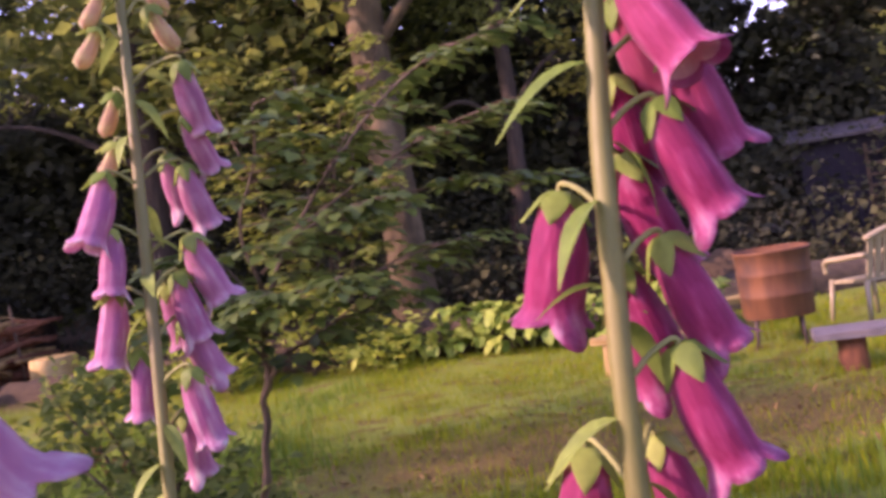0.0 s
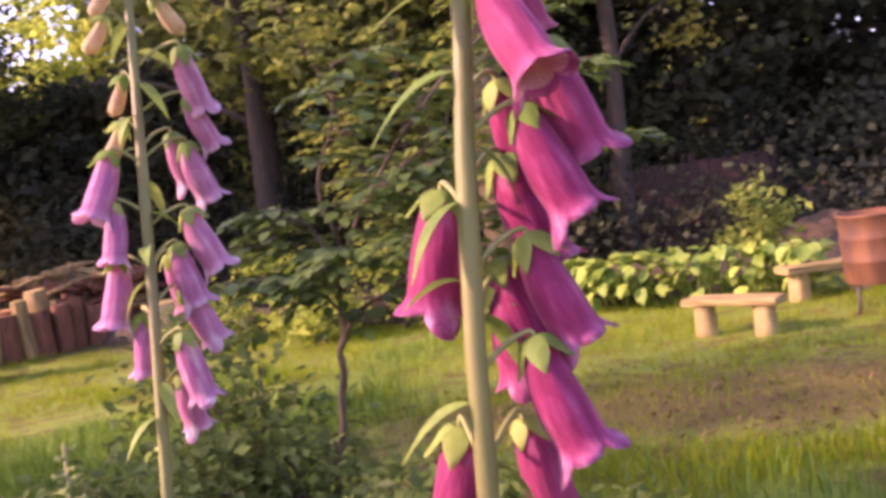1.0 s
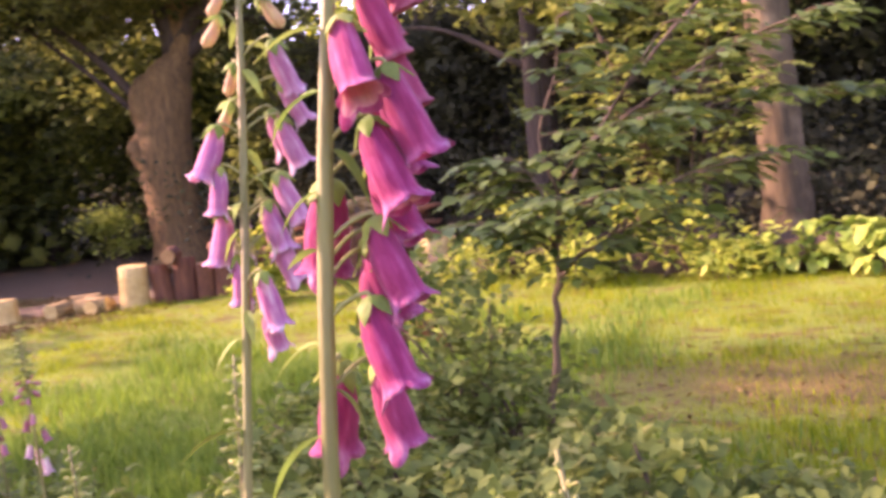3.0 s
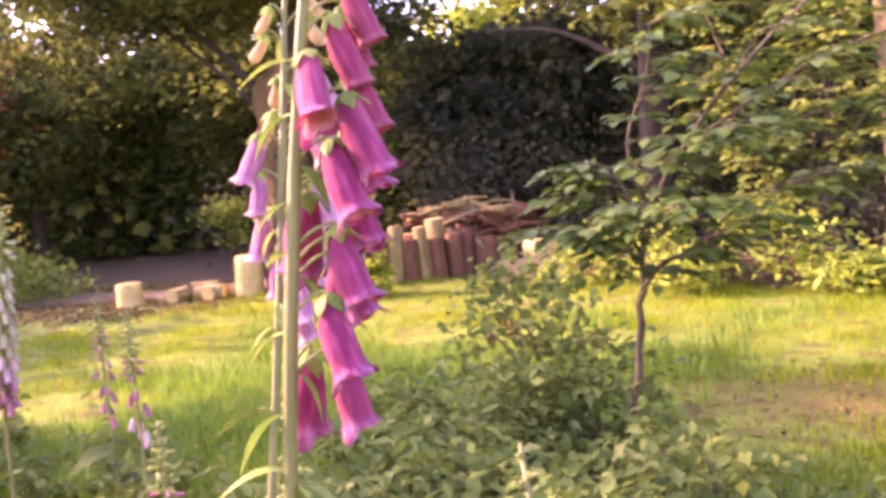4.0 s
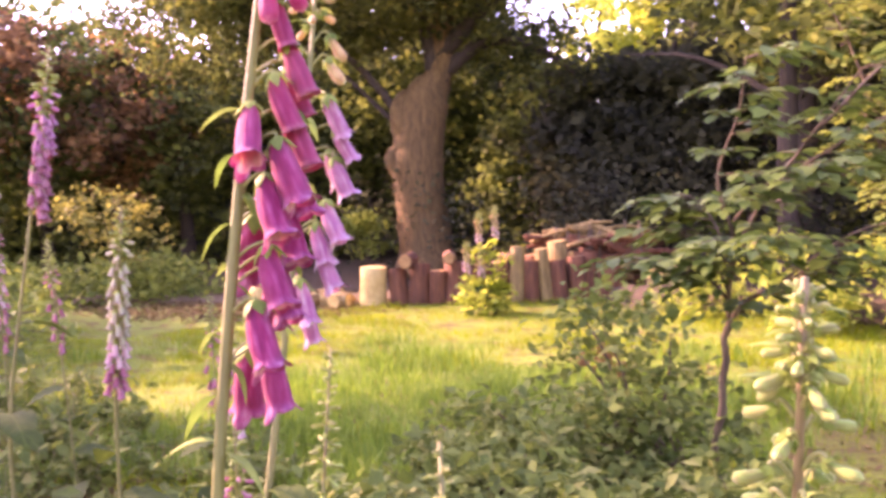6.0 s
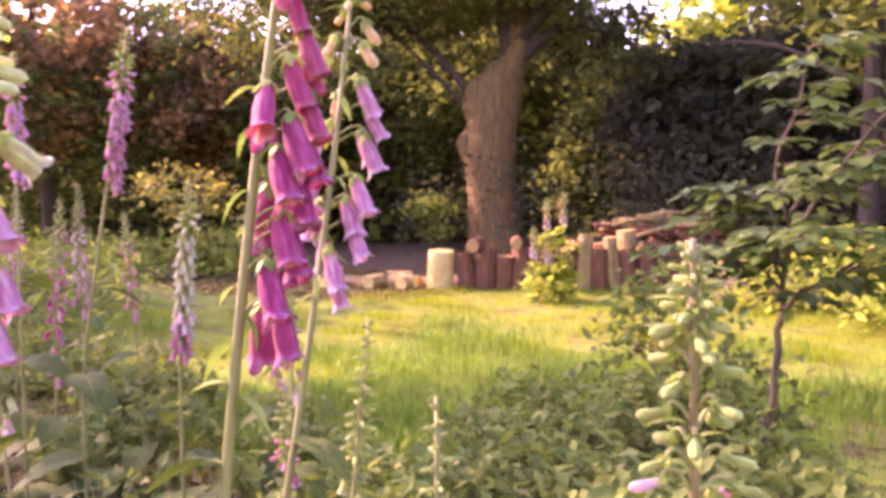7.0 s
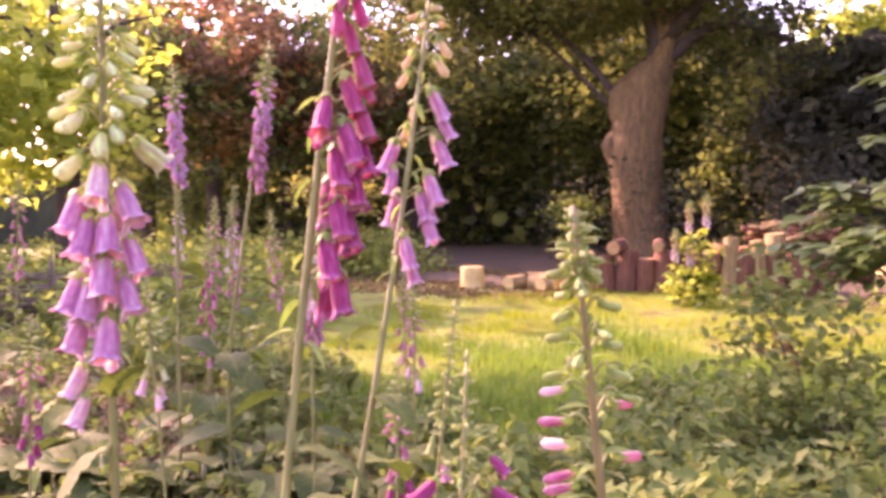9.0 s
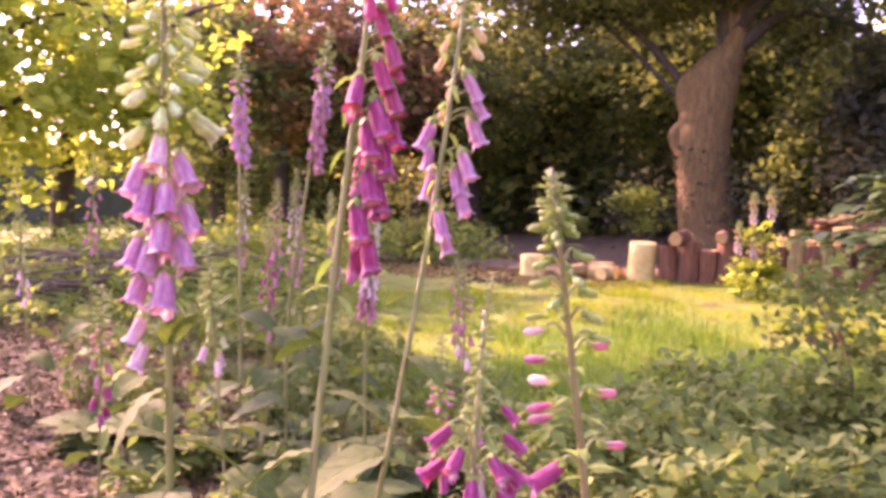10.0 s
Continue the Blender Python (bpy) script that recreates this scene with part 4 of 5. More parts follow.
bench("log_bench", "small plank bench on two log legs in the sun", (0.46, 6.35), (1.06, 5.95), 0.29, 0.2, 0.05, 0.075, M_BENCH, M_BENCHLEG, 301)
bench("log_bench", "plank bench on pale log legs by the brazier", (1.28, 7.2), (2.05, 7.45), 0.31, 0.24, 0.06, 0.09, M_BENCH, M_BENCHLEG, 302)
bench("slab_bench", "low grey slab bench on a dark log leg", (1.72, 5.35), (2.9, 5.05), 0.28, 0.3, 0.05, 0.09, M_SLAB, M_LOG, 303)


def build_chair():
    t = thing("garden_chair", "cream plastic garden chair with armrests on the grass", "chair", (2.75, 7.0, 0))
    t.rotation_euler = (0, 0, radians(200))
    part("seat", plank(0.40, 0.40, 0.03, 0.002, 1), M_PLASTIC, t, m=pose(0, 0, 0.34, 4))
    for k in range(5):
        part("back_slat", plank(0.05, 0.02, 0.36, 0.001, 2 + k), M_PLASTIC, t, m=pose(-0.16 + 0.08 * k, 0.22, 0.53, -12))
    part("top_rail", mesh("top_rail", *limb([(-0.21, 0.25, 0.68), (0, 0.28, 0.74), (0.21, 0.25, 0.68)], [0.025, 0.025, 0.025], 5, 8, 0)), M_PLASTIC, t)
    for s in (-1, 1):
        part("armrest", mesh("armrest", *limb([(0.22 * s, 0.24, 0.56), (0.24 * s, 0.0, 0.53), (0.23 * s, -0.2, 0.50), (0.22 * s, -0.22, 0.40)], [0.02, 0.024, 0.024, 0.02], 5, 8, 0)), M_PLASTIC, t)
        for yy in (-0.19, 0.2):
            part("leg", mesh("leg", *tube([(0.2 * s, yy, 0.35), (0.23 * s, yy * 1.12, -0.01)], [0.022, 0.017], 8)), M_PLASTIC, t)


build_chair()


def build_shed():
    t = thing("garden_shed", "dark boarded garden shed with a pale roof edge", "shed", (6.3, 13.6, 0))
    t.rotation_euler = (0, 0, radians(-14))
    for k in range(18):
        part("board", plank(0.155, 0.03, 1.72, 0.002, k), M_SHED, t, m=pose(-1.6 + 0.16 * k, -0.02 * (k % 2), 0.84))
    part("body", plank(2.9, 2.0, 1.68, 0.002, 40), M_SHED, t, m=pose(-0.2, 1.03, 0.82))
    part("roof", plank(3.4, 2.5, 0.06, 0.003, 41), M_ROOF, t, m=pose(-0.2, 0.95, 1.80, 6))
    f = new("lattice")
    f.parent = t
    for s in (0, 0.36):
        part("rail", plank(0.05, 0.035, 1.5, 0.001, 50), M_TWIG, f, m=pose(-0.75 + s, -0.1, 0.75))
    for k in range(8):
        part("rung", plank(0.36, 0.03, 0.05, 0.001, 51 + k), M_TWIG, f, m=pose(-0.57, -0.1, 0.16 + 0.17 * k))


build_shed()


def build_fence():
    """Low board fence in the shade behind the border, and a heap of leaf mould before it."""
    t = thing("board_fence", "low reddish brown board fence in deep shade", "fence", (1.2, 13.3, 0))
    t.rotation_euler = (0, 0, radians(-4))
    for k in range(16):
        part("board", plank(0.135, 0.022, 1.24 + 0.02 * math.sin(k * 5), 0.003, 70 + k), M_FENCE, t, m=pose(-1.1 + 0.145 * k, 0.012 * (k % 2), 0.61))
    for z in (0.35, 1.0):
        part("rail", plank(2.4, 0.04, 0.07, 0.002, 90), M_FENCE, t, m=pose(0, 0.05, z))
    for x in (-1.15, 0.05, 1.2):
        part("post", plank(0.09, 0.09, 1.36, 0.002, 91), M_FENCE, t, m=pose(x, 0.12, 0.66))
    verts, faces, n, rings = [(0, 0, 0.50)], [], 36, 9
    for i in range(1, rings + 1):
        for k in range(n):
            a, s = 2 * math.pi * k / n, i / rings
            r = s * (1 + 0.12 * noise.noise((math.cos(a) * 2, math.sin(a) * 2, 1)))
            h = 0.52 * (1 - s ** 2) ** 1.2 + 0.08 * noise.noise((r * math.cos(a) * 4, r * math.sin(a) * 4, 3)) - 0.03
            verts.append((1.1 * r * math.cos(a), 0.75 * r * math.sin(a), h))
    faces += [(0, 1 + k, 1 + (k + 1) % n) for k in range(n)]
    for i in range(rings - 1):
        for k in range(n):
            a, b = 1 + i * n + k, 1 + i * n + (k + 1) % n
            faces.append((a, a + n, b + n, b))
    heap = part("compost_mound", mesh("compost_mound", verts, faces), M_MOULD, None)
    heap.location = (2.25, 9.9, 0)
    tagged(heap, "low mound of brown leaf mould behind the border", "compost mound")


build_fence()
bush("border_shrub", "loose green shrub beside the hostas", (1.35, 8.95, 0), 5, [(0, 0, 0.62, 0.38, 0.35, 0.36), (0.05, 0, 0.35, 0.3, 0.3, 0.25)], M_BUSH, 34, 14, 0.1, 0.12, 66, group="low shrubs of the border")


# ---- the sapling with a crooked stem
def build_sapling():
    t = thing("sapling", "young crooked sapling with tiered sprays of green leaves", "tree", (-1.18, 2.72, 0))
    o = Vector((-1.18, 2.72, 0))
    P = lambda x, y, z: tuple(Vector((x, y, z)) - o)
    part("trunk", mesh("trunk", *limb([P(-1.22, 2.75, -0.03), P(-1.14, 2.69, 0.19), P(-1.075, 2.64, 0.33), P(-1.045, 2.60, 0.45), P(-0.998, 2.57, 0.56), P(-0.980, 2.54, 0.66), P(-0.948, 2.51, 0.76), P(-0.946, 2.50, 0.84), P(-0.908, 2.47, 0.90), P(-0.905, 2.46, 1.0), P(-0.87, 2.44, 1.2)],
                                      [0.018, 0.015, 0.0155, 0.0125, 0.0145, 0.012, 0.0135, 0.0115, 0.0145, 0.010, 0.007], 4, 9, 0.18, 71)), M_TWIG, t)
    tips = []
    rng = np.random.default_rng(72)
    for pts, rad in [
            ([P(-0.91, 2.47, 0.9), P(-0.83, 2.44, 0.98), P(-0.72, 2.42, 1.03), P(-0.55, 2.38, 1.12)], [0.010, 0.009, 0.006, 0.003]),
            ([P(-0.90, 2.46, 1.0), P(-0.95, 2.44, 1.12), P(-1.0, 2.42, 1.22)], [0.008, 0.006, 0.002]),
            ([P(-0.76, 2.48, 1.3), P(-0.45, 2.62, 1.42), P(-0.2, 2.75, 1.45), P(0.0, 2.85, 1.42)], [0.007, 0.006, 0.004, 0.002]),
            ([P(-0.66, 2.55, 1.5), P(-0.45, 2.7, 1.75), P(-0.25, 2.8, 1.9), P(-0.05, 2.9, 1.98)], [0.007, 0.006, 0.004, 0.002]),
            ([P(-0.89, 2.45, 1.1), P(-0.8, 2.5, 1.3), P(-0.66, 2.55, 1.5), P(-0.5, 2.6, 1.72)], [0.009, 0.008, 0.006, 0.002]),
            ([P(-0.87, 2.44, 1.2), P(-0.9, 2.4, 1.4), P(-0.82, 2.4, 1.6), P(-0.8, 2.42, 1.78)], [0.008, 0.006, 0.004, 0.002]),
            ([P(-0.86, 2.43, 1.25), P(-0.7, 2.3, 1.35), P(-0.55, 2.2, 1.4)], [0.007, 0.005, 0.002]),
            ([P(-0.78, 2.5, 1.35), P(-0.5, 2.5, 1.5), P(-0.3, 2.52, 1.6), P(-0.1, 2.55, 1.66)], [0.007, 0.005, 0.004, 0.002]),
            ([P(-0.7, 2.42, 1.05), P(-0.5, 2.5, 1.2), P(-0.3, 2.56, 1.25)], [0.006, 0.004, 0.002]),
            ([P(-0.91, 2.46, 0.98), P(-0.96, 2.38, 1.08), P(-1.0, 2.3, 1.12), P(-1.04, 2.22, 1.13)], [0.007, 0.005, 0.003, 0.002]),
            ([P(-0.89, 2.45, 1.1), P(-0.95, 2.48, 1.22), P(-1.0, 2.48, 1.3), P(-1.04, 2.47, 1.34)], [0.007, 0.005, 0.003, 0.002]),
            ([P(-0.88, 2.44, 1.05), P(-0.8, 2.32, 1.14), P(-0.7, 2.2, 1.18), P(-0.58, 2.1, 1.2)], [0.007, 0.005, 0.003, 0.002])]:
        part("limb", mesh("limb", *limb(pts, rad, 4, 7, 0.1, 73)), M_TWIG, t)
        tips.append(curve_points(pts, 6))
    starts = []
    for line in tips:
        heading = math.degrees(math.atan2(line[-1].y - line[0].y, line[-1].x - line[0].x))
        for p in line[4::2] + line[11::4]:
            starts.append((p, heading + rng.uniform(-100, 100), rng.uniform(-0.08, 0.12)))
        starts.append((line[-1], heading, 0.05))
    twigs, rows = sprays(starts, rng, 0.24, 0.085, 0.030)
    part("twig_frame", mesh("twig_frame", *joined(twigs)), M_TWIG, t)["kind"] = "stuff"
    part("crown", leaf_at(rows, 0.62, rng), M_SAPLEAF, t)


build_sapling()


# ---- low shrub with the faded flower heads
def build_shrub():
    rng = np.random.default_rng(75)
    for k, (x, y, w, h) in enumerate([(-0.95, 1.45, 0.35, 0.62), (-0.55, 1.75, 0.35, 0.62), (-0.25, 1.6, 0.3, 0.5), (-1.3, 1.7, 0.35, 0.6), (-1.55, 2.3, 0.4, 0.62), (-1.25, 2.6, 0.4, 0.55), (-1.7, 2.0, 0.35, 0.6), (-0.9, 2.2, 0.45, 0.42), (-0.1, 2.0, 0.35, 0.40), (-1.2, 1.1, 0.28, 0.6), (-0.6, 1.2, 0.3, 0.62), (0.25, 1.8, 0.25, 0.38)]):
        bush("low_shrub", "low bushy shrub with small dull green leaves", (x, y, 0), 6, [(0, 0, h * 0.62, w, w, h * 0.42)], M_SHRUB, 95, 12, 0.05, 0.06, 400 + k, group="low shrubs behind the foxgloves", aspect=0.6, flat=0.65)
    t = bush("rose_bush", "loose taller shrub with rusty faded flower heads", (-1.55, 2.75, 0), 7, [(-0.1, 0.1, 0.70, 0.32, 0.32, 0.32), (0.15, 0, 0.4, 0.4, 0.35, 0.3)], M_SHRUB, 120, 11, 0.06, 0.065, 420)
    for k in range(5):
        c = np.array([(-0.2 + rng.normal(0, 0.05), 0.25 + rng.normal(0, 0.05), 0.6 + rng.normal(0, 0.05))]) + rng.normal(0, 0.02, (24, 3))
        part("faded_flower", leaf_cloud("faded_flower", c, rng.uniform(0.02, 0.04, 24), rng, 0.2, 0.8), M_COPPER, t, "rusty brown faded flower head")


build_shrub()


# ---- foxgloves
def bell_mesh(name, n, rows, flare=1.0, closed=False):
    """A corolla hanging down from its apex, one unit long, with an inner wall and a lobed lip."""
    prof = [(0.0, 0.04), (0.03, 0.115), (0.08, 0.155), (0.16, 0.185), (0.30, 0.215), (0.46, 0.240), (0.62, 0.252), (0.76, 0.250), (0.86, 0.246), (0.92, 0.254), (0.965, 0.275), (1.0, 0.305)]
    if closed:
        prof = [(0.0, 0.05), (0.05, 0.12), (0.15, 0.15), (0.35, 0.175), (0.55, 0.205), (0.75, 0.215), (0.9, 0.18), (0.97, 0.11), (1.0, 0.02)]
    ss = np.array([p[0] for p in prof])
    rr = np.array([p[1] for p in prof])
    verts, faces = [], []
    walls = [(0.0, np.linspace(0, 1, rows))] + ([] if closed else [(0.07, np.linspace(1, 0.25, rows - 3))])
    for shrink, steps in walls:
        for s in steps:
            r = np.interp(s, ss, rr) * 0.94 * (1 - min(1.0, 0.15 + 6 * (1 - s)) * shrink)
            lip = max(0.0, (s - 0.84) / 0.16) ** 1.8 * (0 if closed else flare)
            for k in range(n):
                a = 2 * math.pi * k / n
                lobe = abs(math.cos(2.5 * a)) ** 0.7
                low = math.exp(-((math.atan2(math.sin(a), math.cos(a))) / 0.75) ** 2)
                q = r * (1 + lip * (0.27 * lobe - 0.10 + 0.05 * math.sin(3 * a + 1) + 0.15 * math.exp(-((math.pi - abs(math.atan2(math.sin(a), math.cos(a)))) / 1.0) ** 2))) * (1 + 0.03 * math.sin(2 * a + 1 + 2 * s) + 0.012 * math.sin(5 * a + 2 * s))
                z = -s - lip * (0.09 * lobe + 0.12 * low - 0.04 + 0.025 * math.sin(3 * a + 1))
                x = q * math.cos(a) + 0.05 * math.sin(math.pi * s) * (1 - 0.4 * s) + lip * 0.05 * low
                verts.append((x, q * math.sin(a) * 1.02, z))
    total = sum(len(s) for _, s in walls)
    inner = (rows + 1) * n
    for i in range(total - 1):
        for k in range(n):
            faces.append((i * n + k, (i + 1) * n + k, (i + 1) * n + (k + 1) % n, i * n + (k + 1) % n))
    me = mesh(name, verts, faces)
    if not closed:
        me.polygons.foreach_set("material_index", [1 if k >= inner else 0 for k in range(len(me.polygons))])
    return me


def calyx_mesh(name, length=0.31, spread=0.33):
    """Five pointed sepals round the head of a corolla."""
    verts, faces = [], []
    for j in range(5):
        a0 = 2 * math.pi * j / 5 + 0.3
        c, s = math.cos(a0), math.sin(a0)
        o = len(verts)
        for i in range(6):
            t = i / 5
            w = 0.125 * math.sin(math.pi * min(1, 0.14 + 0.85 * t ** 0.85)) ** 0.9
            r = 0.06 + spread * (t ** 0.6) * 0.52 + (0.07 * t * t)
            z = 0.05 - length * t ** 1.25
            for y in (-1, 0, 1):
                rr = r + (0.03 if y == 0 else 0.0)
                verts.append((rr * c - y * w * s, rr * s + y * w * c, z))
        for i in range(5):
            for k in range(2):
                q = o + i * 3 + k
                faces.append((q, q + 3, q + 4, q + 1))
    return mesh(name, verts, faces)


BELL, BELL_FAR, BUD = bell_mesh("bell", 40, 22), bell_mesh("bell_far", 12, 9), bell_mesh("bud", 12, 10, closed=True)
BELL_YOUNG = bell_mesh("bell_young", 28, 16, 0.12)
CALYX = calyx_mesh("calyx")
BRACT = leaf_mesh("bract", 0.30, 7, 0.55, 0.2)
FOXLEAF = leaf_mesh("foxglove_leaf", 0.66, 12, 0.5, 0.10, 0.07, 0.85)
PETAL_SETS = {}


def shared(me, material):
    """One mesh for each pair of shape and material."""
    key = (me.name, material.name)
    if key not in PETAL_SETS:
        PETAL_SETS[key] = me.copy()
        PETAL_SETS[key].materials.append(material)
        if me.name.startswith("bell"):
            PETAL_SETS[key].materials.append(M_THROAT)
    return PETAL_SETS[key]


def hang(p, az, droop):
    """The pose of a corolla whose apex is at p and whose mouth points out along az (degrees) and down."""
    a, d = radians(az), radians(droop)
    axis = Vector((math.cos(a) * math.sin(d), math.sin(a) * math.sin(d), -math.cos(d)))
    z = -axis
    x = Vector((-math.cos(a), -math.sin(a), 0))
    x = (x - z * x.dot(z)).normalized()
    y = z.cross(x)
    return Matrix((( x.x, y.x, z.x, p.x), (x.y, y.y, z.y, p.y), (x.z, y.z, z.z, p.z), (0, 0, 0, 1)))


class Foxglove:
    def __init__(self, label, line, top, r0, stem=M_STEM, group="", far=False, seed=0):
        """line(z) gives the stem's x and y at a height."""
        self.line, self.far, self.rng, self.top, self.r0 = line, far, np.random.default_rng(seed), top, r0
        self.base = Vector((*line(0.0), 0))
        self.t = thing("foxglove", label, "flower", self.base, group)
        zs = np.linspace(-0.04, top, 10 if far else 22)
        pts = [self.at(z) for z in zs]
        rad = [r0 * (1.15 - 0.25 * (z / top)) * (1 if z < top * 0.8 else max(0.25, 1 - 2.6 * (z / top - 0.8))) for z in zs]
        part("stem", mesh("stem", *tube(pts, rad, 6 if far else 12, True, 0.02, seed)), stem, self.t)

    def at(self, z):
        return Vector((*self.line(z), z)) - self.base

    def bell(self, z, az, r, length, petal, closed=False, droop=None, slim=1.0):
        p0 = self.at(z - 0.2 * r)
        a = radians(az)
        out = Vector((math.cos(a), math.sin(a), 0))
        apex = self.at(z) + out * (0.5 * r)
        droop = math.degrees(math.asin(min(0.7, max(0.1, 0.25 * r / length)))) if droop is None else droop
        shape = BUD if closed else (BELL_FAR if self.far else BELL)
        turn = Matrix.Rotation(radians(self.rng.uniform(-25, 25)), 4, "Z")
        m = hang(apex, az, droop + self.rng.uniform(-4, 4)) @ turn @ Matrix.Diagonal((length * slim * self.rng.uniform(0.88, 1.0), length * slim * self.rng.uniform(0.92, 1.0), length, 1))
        b = part("bud" if closed else "bell", shared(shape, petal), None, self.t, m=m)
        part("calyx", shared(CALYX, M_SEPAL), None, b, m=Matrix.Scale(0.84 if not closed else 1.1, 4))
        n = 4 if self.far else 7
        mid = (p0 + apex) / 2 + Vector((0, 0, 0.22 * r)) + out * 0.06 * r
        part("pedicel", mesh("pedicel", *tube(curve_points([p0 + out * self.r0 * 0.5, mid, apex + Vector((0, 0, 0.004)), apex - Vector((0, 0, 0.002))], 2 if self.far else 4), [0.0013] * (7 if self.far else 13), n)), M_PEDICEL, self.t)

    def bell_to(self, apex, mouth, petal, closed=False, wide=1.0, foot=0.008, young=False):
        """A bell given by its head and the middle of its mouth, on a stalk that leaves the stem a little below its head."""
        apex, mouth = Vector(apex) - self.base, Vector(mouth) - self.base
        axis = mouth - apex
        length = axis.length
        p0 = self.at(apex.z - foot)
        out = apex - p0
        out = Vector((out.x, out.y, 0)).normalized()
        z = -axis.normalized()
        x = -out
        x = (x - z * x.dot(z)).normalized()
        y = z.cross(x)
        m = Matrix(((x.x, y.x, z.x, apex.x), (x.y, y.y, z.y, apex.y), (x.z, y.z, z.z, apex.z), (0, 0, 0, 1)))
        m = m @ Matrix.Rotation(radians(self.rng.uniform(-30, 30)), 4, "Z") @ Matrix.Diagonal((length * wide * self.rng.uniform(0.94, 1.06), length * wide * self.rng.uniform(0.94, 1.06), length, 1))
        b = part("bud" if closed else "bell", shared(BUD if closed else (BELL_YOUNG if young else BELL), petal), None, self.t, m=m)
        part("calyx", shared(CALYX, M_SEPAL), None, b, m=Matrix.Rotation(self.rng.uniform(0, 1.2), 4, "Z") @ Matrix.Scale(self.rng.uniform(0.82, 1.0), 4))
        reach = (apex - p0).length
        rise = z * (0.10 * reach + 0.002)
        mid = (p0 + apex) / 2 + Vector((0, 0, 0.16 * reach))
        part("pedicel", mesh("pedicel", *tube(curve_points([p0 + out * self.r0 * 0.5, mid, apex + rise, apex - z * 0.002], 4), [0.0013] * 13, 7)), M_PEDICEL, self.t)

    def bract(self, z, az, length, pitch=10):
        a = radians(az)
        p = self.at(z) + Vector((math.cos(a), math.sin(a), 0)) * self.r0 * 0.8
        m = Matrix.Translation(p) @ pose(0, 0, 0, self.rng.uniform(-20, 20), pitch, az) @ Matrix.Diagonal((length, length, length, 1))
        part("bract", shared(BRACT, M_SEPAL), None, self.t, m=m)

    def leaf(self, z, az, length, pitch=-20, reach=0.0):
        a = radians(az)
        p = self.at(z) + Vector((math.cos(a), math.sin(a), 0)) * (self.r0 * 0.8 + reach)
        m = Matrix.Translation(p) @ pose(0, 0, 0, self.rng.uniform(-15, 15), pitch, az) @ Matrix.Scale(length, 4)
        part("leaf", shared(FOXLEAF, M_FOXLEAF), None, self.t, m=m)

    def bud_tip(self, z0, z1, count, petal=None, size=0.016, az0=0, spread=360, reach=0.9):
        """Closed buds that shrink towards the tip."""
        for k in range(count):
            s = k / max(1, count - 1)
            az = az0 + (k * 137.5 % 360) * spread / 360 - spread / 2
            length = size * (1.2 - 0.7 * s)
            self.bell(z0 + (z1 - z0) * s, az, length * reach, length, petal if petal and s < 0.35 else M_BUDGREEN, True, 60 + 60 * s)
            if k % 2 == 0:
                self.bract(z0 + (z1 - z0) * s, az + 20, length * 1.5, -35)


M_BUDGREEN = petal_material("bud_green", (0.17, 0.23, 0.045), (0.25, 0.30, 0.07), (0.40, 0.38, 0.15), (0.34, 0.34, 0.12), 0.3, 0.2)


def stem_line(x, y, low=-0.5):
    """Stem from polynomials in height above 1.21 m; below the given depth it runs straight down."""
    def line(z):
        u = max(low, z - 1.21)
        return sum(c * u ** k for k, c in enumerate(x)), sum(c * u ** k for k, c in enumerate(y))
    return line


def leafy(f, rows):
    for z, az, length, pitch in rows:
        f.leaf(z, az, length, pitch)


